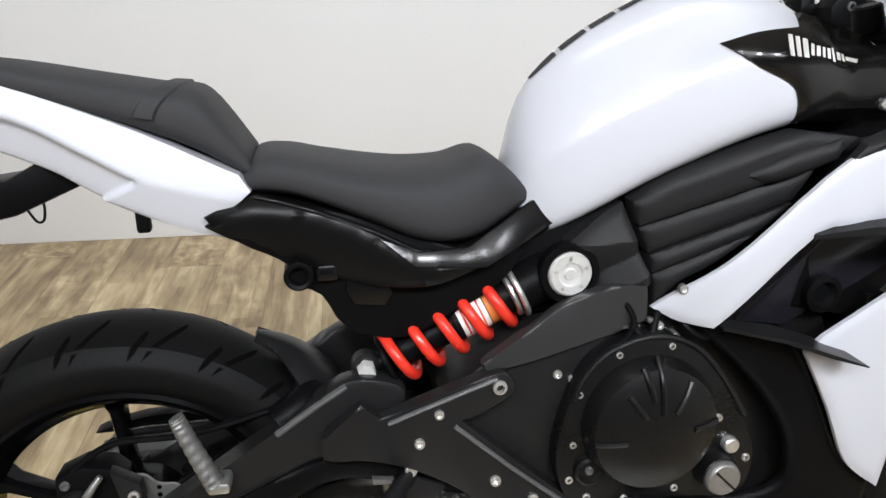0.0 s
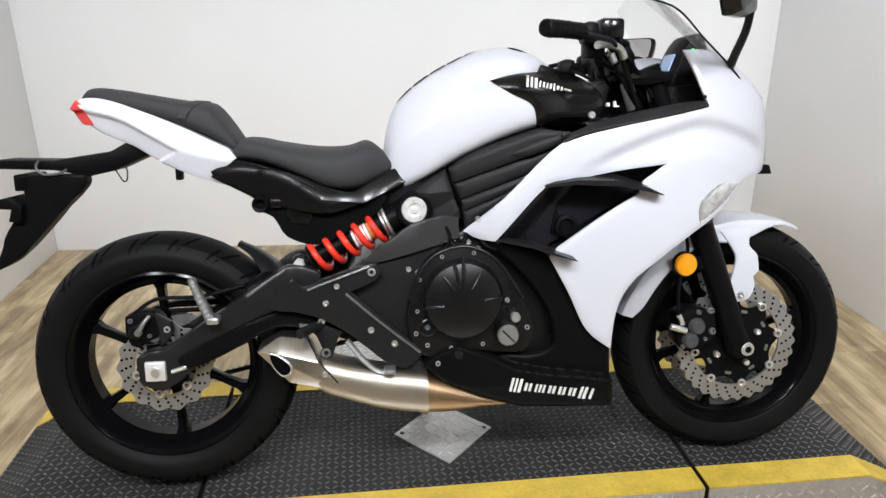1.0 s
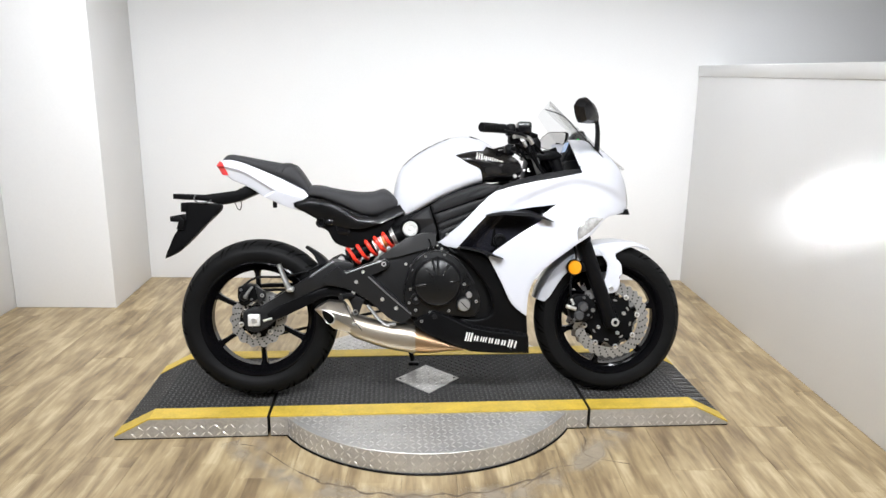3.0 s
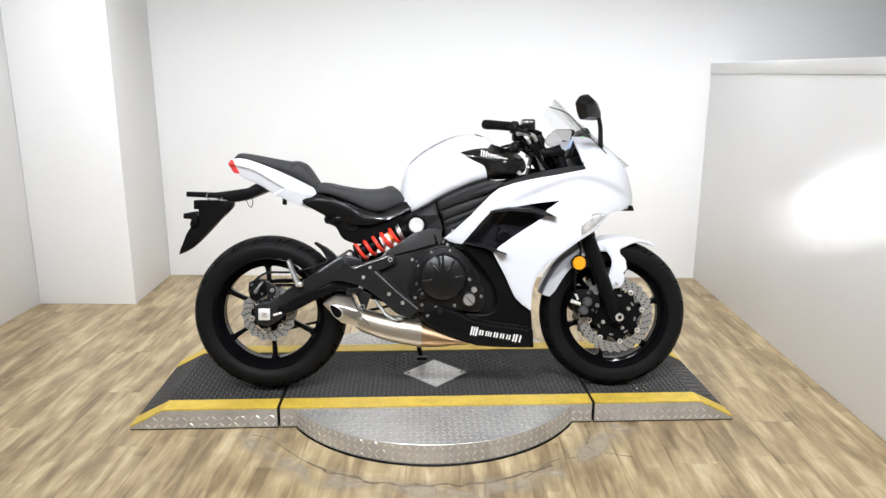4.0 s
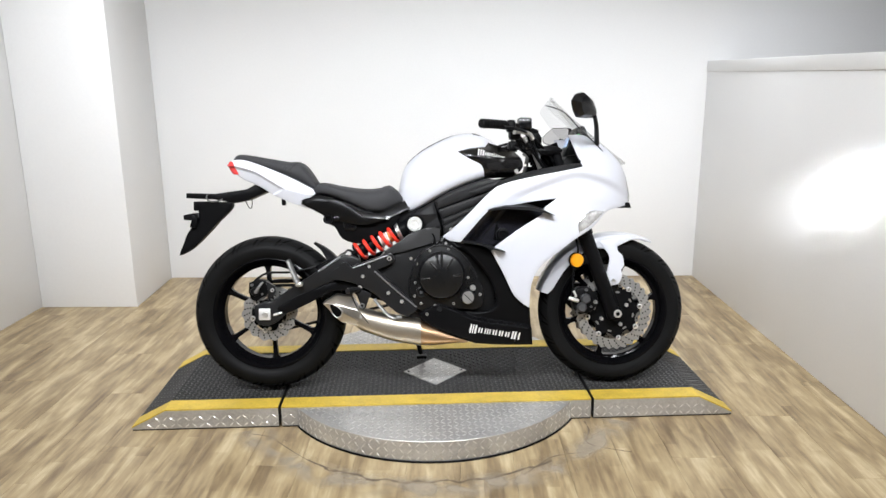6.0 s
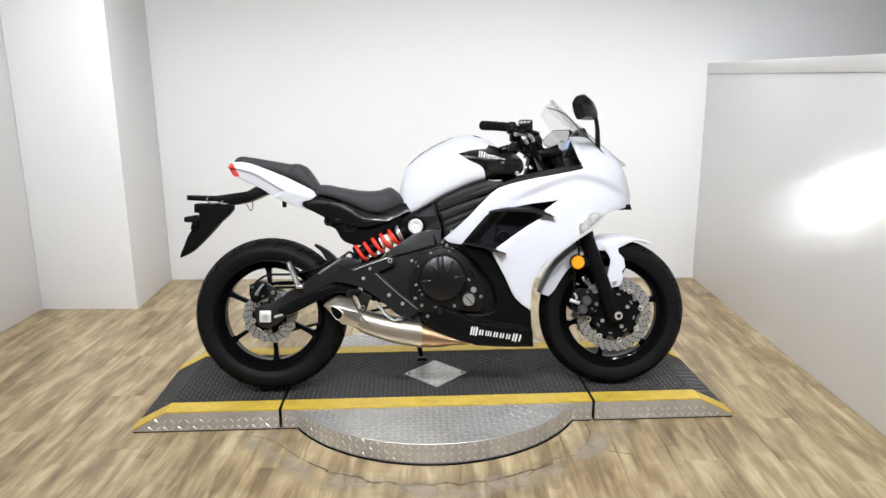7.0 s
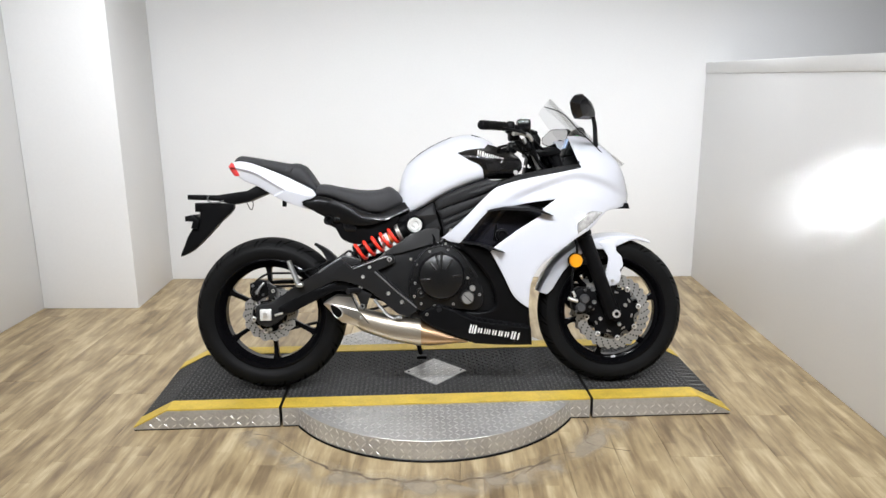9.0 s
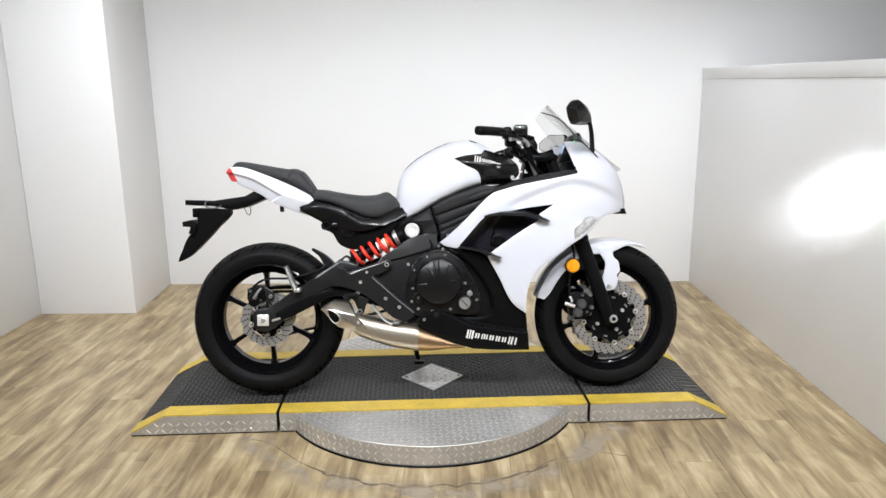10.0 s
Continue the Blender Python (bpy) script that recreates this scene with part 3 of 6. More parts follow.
rear = wheel("rear_wheel", 0.0, RR, TYRE_REAR, 0.056, 0.071, 6, 34, "gloss black six-spoke rear wheel")
rotor(rear, -0.058, 0.106, 0.070, 14, 6, 24)
front = wheel("front_wheel", BASE, RF, TYRE_FRONT, 0.043, 0.054, 6, 16, "gloss black six-spoke front wheel")
front.rotation_euler.z = radians(-1.5)
rotor(front, -0.060, 0.151, 0.112, 30, 8, 30)
rotor(front, 0.060, 0.151, 0.112, 30, 8, 30)

bm = bmesh.new()
cyl(bm, (BASE, -0.115, RF), (BASE, 0.115, RF), 0.0165, 0.0165, 24, 0.002)
ax = part("front_axle", bm, STEEL, bike)
bm = bmesh.new()
lathe(bm, [(0.008, -0.110), (0.008, -0.1158), (0.0, -0.1158), (0.0, -0.110)], 20, (BASE, 0, RF))
part("axle_bore", bm, BLACK, ax, "dark hexagon bore")
bm = bmesh.new()
cyl(bm, (-0.006, -0.115, RR + 0.007), (-0.006, 0.115, RR + 0.007), 0.012, 0.012, 6, 0.002)
part("rear_axle", bm, STEEL, bike)
bm = bmesh.new()
box(bm, -0.030, 0.016, -0.110, -0.096, RR - 0.016, RR + 0.030, 0.004)
part("chain_adjuster", bm, BRIGHT, bike, "square alloy axle plate")
bm = bmesh.new()
cyl(bm, (0.028, -0.104, RR + 0.004), (0.062, -0.104, RR + 0.014), 0.005, 0.005, 10, 0.001)
part("adjuster_bolt", bm, STEEL, bike)

# chain and sprocket on the far side
bm = bmesh.new()
lathe(bm, [(0.092, 0.068), (0.092, 0.073), (0.062, 0.073), (0.062, 0.068)], 84, (0, 0, RR), petals=42, wave=0.002)
part("sprocket", bm, ROTOR, bike, "toothed steel sprocket")
bm = bmesh.new()
loop = []
fx, fz, fr = 0.56, 0.37, 0.036
for k in range(19):
    a = radians(90 + 10 * k)
    loop.append((0.097 * math.cos(a), 0.0705, RR + 0.097 * math.sin(a)))
for k in range(19):
    a = radians(270 + 10 * k)
    loop.append((fx + fr * math.cos(a), 0.0705, fz + fr * math.sin(a)))
pts = []
for p, q in zip(loop, loop[1:] + loop[:1]):
    p, q = Vector(p), Vector(q)
    m = max(1, round((q - p).length / 0.0159))
    pts += [p.lerp(q, i / m) for i in range(m)]
for p, q in zip(pts, pts[1:] + pts[:1]):
    d = (q - p).normalized()
    cyl(bm, p - d * 0.002 - Vector((0, 0.007, 0)), q + d * 0.002 - Vector((0, 0.007, 0)), 0.0065, 0.0065, 6)
    cyl(bm, p - Vector((0, 0.008, 0)), p + Vector((0, 0.008, 0)), 0.0045, 0.0045, 6)
part("chain", bm, DARK, bike, "dark steel drive chain", 30)
bm = bmesh.new()
prism(bm, [tuple(p) for p in glide([(-0.07, 0.405), (0.0, 0.425), (0.12, 0.43), (0.30, 0.46), (0.30, 0.445), (0.12, 0.415), (0.0, 0.41)], 4, True)], 0.06, 0.085, 0.002)
part("chain_guard", bm, BLACK, bike)

# swingarm
for y0, y1, sg in ((-0.102, -0.068, -1), (0.062, 0.096, 1)):
    bm = bmesh.new()
    prism(bm, [tuple(p) for p in glide([(-0.050, 0.340, 1), (-0.020, 0.356), (0.020, 0.364), (0.12, 0.427), (0.233, 0.499), (0.30, 0.542), (0.37, 0.525), (0.345, 0.480), (0.198, 0.408), (0.105, 0.336), (0.046, 0.284), (0.0, 0.262), (-0.042, 0.276, 1)], 5, True)], y0, y1, 0.007)
    arm = part("swingarm_beam", bm, CAST, bike, "satin black box-section swingarm")
    bm = bmesh.new()
    prism(bm, [tuple(p) for p in glide([(0.045, 0.342), (0.152, 0.393), (0.265, 0.438), (0.35, 0.440), (0.50, 0.40), (0.55, 0.345), (0.42, 0.37), (0.287, 0.402), (0.197, 0.368), (0.075, 0.312)], 5, True)], y0 - 0.004, y1 - 0.004, 0.009)
    part("swingarm_brace", bm, BLACK, arm)
    # lighter strip paints the highlight along the beam's upper edge
    bm = bmesh.new()
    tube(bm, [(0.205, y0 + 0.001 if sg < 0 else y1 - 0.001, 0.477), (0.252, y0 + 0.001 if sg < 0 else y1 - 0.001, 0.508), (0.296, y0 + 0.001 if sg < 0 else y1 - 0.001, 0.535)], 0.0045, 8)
    part("highlight_edge", bm, EDGE, arm, "lighter strip painting the highlight on the swingarm edge")
bm = bmesh.new()
tube(bm, [(0.205, -0.075, 0.478), (0.245, -0.05, 0.50), (0.245, 0.05, 0.50), (0.205, 0.075, 0.478)], 0.022, 12, 6)
part("swingarm_bridge", bm, BLACK, bike)
# rear hugger
bm = bmesh.new()
rings = []
for i in range(17):
    a = radians(57 - 45 * i / 16)
    r0 = RR + ip([(0, 0.040), (4, 0.046), (8, 0.046), (16, 0.038)], i)
    sd = ip([(0, 0.003), (2, 0.012), (5, 0.030), (8, 0.036), (16, 0.040)], i)
    wide = ip([(0, 0.25), (3, 0.62), (8, 1.0), (16, 1.0)], i)
    rings.append([bm.verts.new(((r0 + dr) * math.cos(a), y * wide - 0.052 * (1 - wide), RR + (r0 + dr) * math.sin(a))) for y, dr in ((-0.060, -sd), (-0.055, -sd * 0.55 - 0.006), (-0.043, -sd * 0.25 - 0.003), (-0.022, -0.002), (0.022, -0.002), (0.043, -sd * 0.25 - 0.003), (0.055, -sd * 0.55 - 0.006), (0.060, -sd), (0.056, -sd - 0.003), (0.051, -sd * 0.55 - 0.010), (0.040, -sd * 0.25 - 0.007), (0.020, -0.006), (-0.020, -0.006), (-0.040, -sd * 0.25 - 0.007), (-0.051, -sd * 0.55 - 0.010), (-0.056, -sd - 0.003))])
ring_faces(bm, rings)
hug = part("rear_hugger", bm, DARK, bike, "dark grey plastic hugger over the rear tyre")
# rear caliper with its hose and the folded pillion peg
bm = bmesh.new()
prism(bm, [(-0.072, 0.432), (-0.040, 0.446), (-0.006, 0.440), (0.010, 0.424), (0.008, 0.396), (-0.008, 0.380), (-0.024, 0.374), (-0.044, 0.358), (-0.064, 0.366), (-0.074, 0.396)], -0.084, -0.044, 0.004)
cal = part("rear_caliper", bm, BLACK, bike, "black rear brake caliper")
bm = bmesh.new()
cyl(bm, (-0.048, -0.082, 0.398), (-0.048, -0.094, 0.398), 0.0185, 0.0165, 24, 0.003)
part("piston_boss", bm, ENGINE, cal)
bm = bmesh.new()
prism(bm, [(-0.004, 0.440), (0.030, 0.420), (0.034, 0.396), (0.018, 0.372), (0.004, 0.366), (0.004, 0.40)], -0.092, -0.072, 0.003)
part("caliper_bracket", bm, CAST, cal)
bolt("caliper_bolt", cal, 0.022, -0.096, 0.404, 0.0075)
bolt("caliper_bolt", cal, -0.060, -0.088, 0.424, 0.006, EDGE)
bolt("caliper_bolt", cal, -0.020, -0.088, 0.388, 0.005, EDGE)
bm = bmesh.new()
tube(bm, [(-0.041, -0.098, 0.397), (-0.034, -0.099, 0.410), (-0.025, -0.098, 0.424), (-0.014, -0.092, 0.437)], lambda s: 0.0068 - 0.0028 * s, 10)
cyl(bm, (-0.040, -0.093, 0.400), (-0.040, -0.101, 0.400), 0.0092, 0.0092, 6, 0.001)
part("bleed_fitting", bm, PEG, cal)
bm = bmesh.new()
tube(bm, [(-0.05, -0.08, 0.44), (0.0, -0.075, 0.470), (0.10, -0.075, 0.474), (0.22, -0.07, 0.50), (0.32, -0.06, 0.52)], 0.0045, 8)
part("brake_hose", bm, BLACK, bike)
bm = bmesh.new()
tube(bm, [(0.092, -0.125, 0.528), (0.098, -0.126, 0.512), (0.115, -0.128, 0.470), (0.130, -0.130, 0.436)], lambda s: 0.0090 + 0.0040 * s + 0.0007 * math.cos(70 * s), 14, 14, 0.7)
peg = part("pillion_peg", bm, PEG, bike, "folded ribbed alloy pillion peg")
bm = bmesh.new()
box(bm, 0.120, 0.148, -0.137, -0.105, 0.424, 0.440, 0.005)
part("peg_bracket", bm, ALLOY, peg)

# shock absorber
S0, S1 = Vector((0.326, -0.060, 0.536)), Vector((0.590, -0.060, 0.662))
axis = (S1 - S0).normalized()
bm = bmesh.new()
cyl(bm, S0, S0.lerp(S1, 0.16), 0.013, 0.013, 16)
cyl(bm, S0.lerp(S1, 0.13), S0.lerp(S1, 0.46), 0.0225, 0.0225, 28, 0.002)
cyl(bm, S0.lerp(S1, 0.44), S0.lerp(S1, 0.75), 0.0265, 0.0265, 28, 0.002)
cyl(bm, S0.lerp(S1, 0.74), S0.lerp(S1, 0.95), 0.032, 0.033, 28, 0.004)
sh = part("shock_absorber", bm, BLACK, bike, "black shock absorber with a red coil spring")
bm = bmesh.new()
s = axis.orthogonal().normalized()
t = axis.cross(s)
turns, A0, A1 = 4.7, S0.lerp(S1, 0.13), S0.lerp(S1, 0.715)
tube(bm, [A0.lerp(A1, i / 120) + (s * math.cos(2 * math.pi * turns * i / 120 + 0.6) + t * math.sin(2 * math.pi * turns * i / 120 + 0.6)) * 0.036 for i in range(121)], 0.0076, 12, 1)
part("spring", bm, RED, sh, "glossy red coil spring")
for f, r, mat, nm in ((0.755, 0.039, STEEL, "adjuster_ring"), (0.725, 0.034, ALLOY, "adjuster_ring"), (0.09, 0.034, BLACK, "spring_seat")):
    bm = bmesh.new()
    cyl(bm, S0.lerp(S1, f), S0.lerp(S1, f + 0.025), r, r, 18, 0.002)
    part(nm, bm, mat, sh)
for f0, f1, mat, nm in ((0.47, 0.60, PAPER, "label_sticker"), (0.605, 0.66, ORANGE, "warning_sticker")):
    bm = bmesh.new()
    cyl(bm, S0.lerp(S1, f0), S0.lerp(S1, f1), 0.0269, 0.0269, 24)
    part(nm, bm, mat, sh)
bm = bmesh.new()
for f in (0.49, 0.53, 0.57):
    cyl(bm, S0.lerp(S1, f), S0.lerp(S1, f + 0.008), 0.0271, 0.0271, 24)
part("print_bar", bm, RED, sh)
bm = bmesh.new()
cyl(bm, (0.324, -0.072, 0.542), (0.324, -0.052, 0.542), 0.019, 0.020, 20, 0.003)
ey = part("shock_eye", bm, DARK, bike, "dark lower shock mount with a bright nut")
bm = bmesh.new()
cyl(bm, (0.324, -0.088, 0.542), (0.324, -0.070, 0.542), 0.012, 0.013, 6, 0.001)
part("mount_nut", bm, BRIGHT, ey)
# big pivot cap
bm = bmesh.new()
lathe(bm, [(0.0405, -0.0800), (0.0405, -0.0955), (0.0380, -0.0985), (0.0320, -0.0985), (0.0310, -0.0950), (0.0310, -0.0800)], 40, (0.590, 0, 0.662))
cap_ring = part("pivot_ring", bm, BLACK, bike)
bm = bmesh.new()
lathe(bm, [(0.0295, -0.0840), (0.0295, -0.0970), (0.0265, -0.1005), (0.0165, -0.1005), (0.0145, -0.0965), (0.0085, -0.0960), (0.0070, -0.0985), (0.0, -0.0990), (0.0, -0.0840)], 40, (0.590, 0, 0.662))
capo = part("pivot_cap", bm, BRIGHT, cap_ring, "bright round pivot cap with small screws")
for k in range(5):
    a = 2 * math.pi * k / 5 + 0.4
    bm = bmesh.new()
    cyl(bm, (0.590 + 0.0215 * math.cos(a), -0.0995, 0.662 + 0.0215 * math.sin(a)), (0.590 + 0.0215 * math.cos(a), -0.1008, 0.662 + 0.0215 * math.sin(a)), 0.0026, 0.0026, 8)
    cyl(bm, (0.590 + 0.0215 * math.cos(a), -0.1005, 0.662 + 0.0215 * math.sin(a)), (0.590 + 0.0215 * math.cos(a), -0.1012, 0.662 + 0.0215 * math.sin(a)), 0.0012, 0.0012, 6)
    tagged(part("cap_screw", bm, ALLOY, cap_ring))

# frame and footrest hangers
for sg in (-1, 1):
    def yy(a):
        return sg * -a
    bm = bmesh.new()
    prism(bm, [tuple(p) for p in glide([(0.262, 0.478, 1), (0.312, 0.521, 1), (0.336, 0.500, 1), (0.474, 0.546), (0.500, 0.546), (0.509, 0.525), (0.492, 0.508), (0.440, 0.486, 1), (0.601, 0.343, 1), (0.598, 0.328, 1), (0.560, 0.300, 1), (0.515, 0.318, 1), (0.422, 0.396), (0.341, 0.436), (0.262, 0.450, 1)], 5, True)], yy(-0.128), yy(-0.108), 0.004)
    hang = part("footrest_hanger", bm, CAST, bike, "dark grey cast footrest hanger")
    # thin lighter tubes paint the lit edges of the hanger's ribs
    bm = bmesh.new()
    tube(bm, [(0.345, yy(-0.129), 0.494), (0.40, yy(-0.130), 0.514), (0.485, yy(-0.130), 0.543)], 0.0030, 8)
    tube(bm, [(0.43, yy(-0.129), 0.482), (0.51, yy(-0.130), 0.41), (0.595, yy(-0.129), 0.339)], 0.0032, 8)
    part("hanger_rib", bm, EDGE, hang, "cast rib in lighter grey that paints its lit edge")
    if sg < 0:
        continue
    for x, z, r in ((0.489, 0.530, 0.0095), (0.410, 0.500, 0.0062), (0.384, 0.462, 0.0070), (0.484, 0.396, 0.0075), (0.537, 0.362, 0.0075)):
        bolt("hanger_bolt", hang, x, -0.133, z, r)
bm = bmesh.new()
prism(bm, [tuple(p) for p in glide([(0.423, 0.470), (0.485, 0.560), (0.66, 0.610), (0.62, 0.52), (0.592, 0.45), (0.578, 0.38), (0.60, 0.31), (0.49, 0.40)], 4, True)], -0.105, 0.105, 0.006)
part("frame_web", bm, CAST, bike, "dark grey side frame web")
bm = bmesh.new()
prism(bm, [tuple(p) for p in glide([(0.470, 0.556, 1), (0.498, 0.546), (0.690, 0.598, 1), (0.688, 0.650, 1), (0.640, 0.648, 1), (0.575, 0.628), (0.535, 0.600)], 4, True)], -0.116, -0.098, 0.004)
part("frame_plate", bm, PLATE, bike, "satin grey frame plate")
for x, z, r in ((0.574, 0.528, 0.0062), (0.594, 0.520, 0.0052), (0.584, 0.452, 0.0055), (0.585, 0.375, 0.0055), (0.637, 0.300, 0.008)):
    bolt("frame_bolt", bike, x, -0.109, z, r, deep=0.02)
# rider peg, heel guard, brake pedal
bm = bmesh.new()
prism(bm, [(0.336, 0.411), (0.372, 0.412), (0.418, 0.392), (0.408, 0.376), (0.396, 0.340), (0.384, 0.326), (0.374, 0.350), (0.360, 0.384)], -0.124, -0.117, 0.002)
hg = part("heel_guard", bm, CAST, bike, "dark alloy heel guard")
bm = bmesh.new()
prism(bm, [(0.322, 0.416), (0.350, 0.412), (0.352, 0.405), (0.324, 0.408)], -0.127, -0.118, 0.001)
part("guard_edge", bm, PEG, hg)
bolt("guard_bolt", hg, 0.373, -0.127, 0.420, 0.0080, STEEL, deep=0.012)
bolt("guard_bolt", hg, 0.380, -0.128, 0.345, 0.0110, PEG, deep=0.012)
bm = bmesh.new()
tube(bm, [(0.372, -0.115, 0.408), (0.350, -0.150, 0.412), (0.330, -0.185, 0.412)], 0.011, 10)
part("rider_peg", bm, DARK, bike, "ribbed alloy foot peg")
bm = bmesh.new()
tube(bm, [(0.428, -0.124, 0.372), (0.450, -0.128, 0.345), (0.470, -0.132, 0.322), (0.498, -0.135, 0.300), (0.528, -0.137, 0.300)], 0.0075, 10, 8, 0.6)
box(bm, 0.512, 0.538, -0.158, -0.122, 0.298, 0.310, 0.003)
part("brake_pedal", bm, PEG, bike, "bare alloy rear brake pedal")

# engine
bm = bmesh.new()
prism(bm, [tuple(p) for p in glide([(0.58, 0.25), (0.60, 0.50), (0.66, 0.60), (0.80, 0.62), (0.95, 0.60), (1.0, 0.45), (0.99, 0.26), (0.85, 0.22)], 4, True)], -0.10, 0.12, 0.012)
eng = part("engine", bm, ENGINE, bike, "black parallel twin engine block")
bm = bmesh.new()
prism(bm, [tuple(p) for p in glide([(0.70, 0.586), (0.614, 0.554), (0.574, 0.468), (0.570, 0.389), (0.612, 0.325), (0.716, 0.335), (0.84, 0.33), (0.860, 0.40), (0.825, 0.47), (0.785, 0.54)], 5, True)], -0.128, -0.098, 0.006)
case = part("engine_case", bm, ENGINE, eng)
bm = bmesh.new()
cx, cz = 0.694, 0.463
lathe(bm, [(0.094, -0.118), (0.093, -0.138), (0.085, -0.154), (0.060, -0.164), (0.030, -0.168), (0.0, -0.169), (0.0, -0.118)], 60, (cx, 0, cz))
cover = part("clutch_cover", bm, ENGINE, eng, "domed black clutch cover with cast ribs")
for ang, r0, r1 in ((90, 0.030, 0.098), (128, 0.034, 0.072), (58, 0.034, 0.078), (188, 0.046, 0.084), (5, 0.046, 0.084), (104, 0.05, 0.09)):
    a = radians(ang)
    bm = bmesh.new()

    def dome(r):
        return ip([(0.0, -0.169), (0.03, -0.168), (0.06, -0.164), (0.085, -0.154), (0.10, -0.140)], r)
    tube(bm, [(cx + r * math.cos(a), dome(r) + 0.001, cz + r * math.sin(a)) for r in (r0, (r0 * 2 + r1) / 3, (r0 + 2 * r1) / 3, r1)], 0.0045, 8)
    part("cover_rib", bm, ENGINE, cover)
for k in range(9):
    a = radians(35 + 40 * k)
    if k in (0, 5, 6, 7):
        continue
    bolt("case_bolt", eng, cx + 0.107 * math.cos(a), -0.1305, cz + 0.107 * math.sin(a), 0.0048, STEEL, deep=0.006)
bm = bmesh.new()
cyl(bm, (0.797, -0.120, 0.379), (0.797, -0.154, 0.379), 0.030, 0.027, 32, 0.004)
boss = part("oil_boss", bm, ENGINE, eng)
bm = bmesh.new()
cyl(bm, (0.797, -0.146, 0.379), (0.797, -0.160, 0.379), 0.0255, 0.0245, 32, 0.003)
oc = part("oil_cap", bm, ROTOR, eng, "bright machined oil filler cap")
bm = bmesh.new()
box(bm, 0.777, 0.817, -0.1616, -0.160, 0.3775, 0.3805)
for v in bm.verts:
    d = v.co - Vector((0.797, 0, 0.379))
    v.co.x, v.co.z = 0.797 + d.x * 0.7 + d.z * 0.7, 0.379 - d.x * 0.7 + d.z * 0.7
part("cap_slot", bm, DARK, oc)
bm = bmesh.new()
cyl(bm, (0.818, -0.120, 0.414), (0.818, -0.139, 0.414), 0.012, 0.0115, 20, 0.002)
part("timing_plug", bm, STEEL, eng)
bolt("case_bolt", eng, 0.847, -0.131, 0.388, 0.006, STEEL, deep=0.02)
bm = bmesh.new()
lathe(bm, [(0.021, -0.124), (0.021, -0.136), (0.017, -0.138), (0.013, -0.132), (0.0, -0.132), (0.0, -0.124)], 28, (0.613, 0, 0.398))
sw = part("pressure_switch", bm, ENGINE, eng, "round black cast boss")
bolt("switch_bolt", sw, 0.613, -0.136, 0.398, 0.006, EDGE, deep=0.006)
for x, z in ((0.587, 0.383), (0.613, 0.354), (0.799, 0.455), (0.742, 0.352), (0.668, 0.345)):
    bolt("case_bolt", eng, x, -0.1305, z, 0.0055, STEEL, deep=0.006)
bm = bmesh.new()
tube(bm, [(p[0], -0.1285, p[1]) for p in ((0.590, 0.50), (0.604, 0.535), (0.640, 0.568), (0.70, 0.582), (0.757, 0.562), (0.80, 0.515), (0.838, 0.455))], 0.0035, 8)
part("case_flange", bm, DARK, case)
# hoses and fittings above the cover
for pts, r, mat, nm in (([(0.665, -0.10, 0.615), (0.672, -0.115, 0.590), (0.690, -0.122, 0.575), (0.705, -0.11, 0.60), (0.72, -0.09, 0.63)], 0.006, BLACK, "coolant_hose"),
                        ([(0.70, -0.115, 0.565), (0.715, -0.118, 0.57), (0.745, -0.115, 0.562)], 0.004, STEEL, "oil_pipe"),
                        ([(0.66, -0.09, 0.64), (0.676, -0.108, 0.60), (0.68, -0.11, 0.565)], 0.007, BLACK, "breather_hose")):
    bm = bmesh.new()
    tube(bm, pts, r, 10)
    part(nm, bm, mat, eng)
for x, z in ((0.668, 0.602), (0.682, 0.578), (0.690, 0.560), (0.712, 0.588), (0.735, 0.572)):
    bolt("hose_clamp", eng, x, -0.114, z, 0.0055, STEEL, deep=0.015)

for x, z, w in ((0.662, 0.593, 0.009), (0.688, 0.573, 0.011), (0.712, 0.569, 0.008), (0.696, 0.598, 0.006), (0.664, 0.618, 0.010), (0.676, 0.592, 0.009), (0.700, 0.578, 0.008), (0.724, 0.566, 0.007)):
    bm = bmesh.new()
    box(bm, x - w * 0.7, x + w * 0.7, -0.116, -0.106, z - 0.0035, z + 0.0035, 0.002)
    part("hose_bracket", bm, EDGE, eng)
for pts, r in (([(0.655, -0.108, 0.632), (0.668, -0.122, 0.608), (0.662, -0.124, 0.585), (0.640, -0.12, 0.566)], 0.004), ([(0.735, -0.105, 0.612), (0.742, -0.122, 0.590), (0.765, -0.128, 0.575), (0.79, -0.118, 0.580)], 0.005)):
    bm = bmesh.new()
    tube(bm, pts, r, 8)
    part("breather_hose", bm, BLACK, eng)
# exhaust
bm = bmesh.new()
loft(bm, 0.345, 0.606, [(0.345, 0.344), (0.454, 0.314), (0.606, 0.287)], [(0.345, 0.270), (0.375, 0.246), (0.40, 0.236), (0.50, 0.203), (0.606, 0.184)], [(0.345, 0.050), (0.606, 0.048)], 2.7, 18, 40, -0.10)
ex = part("exhaust_muffler", bm, MUFFLER, bike, "brushed stainless underslung exhaust with a bronze tint")
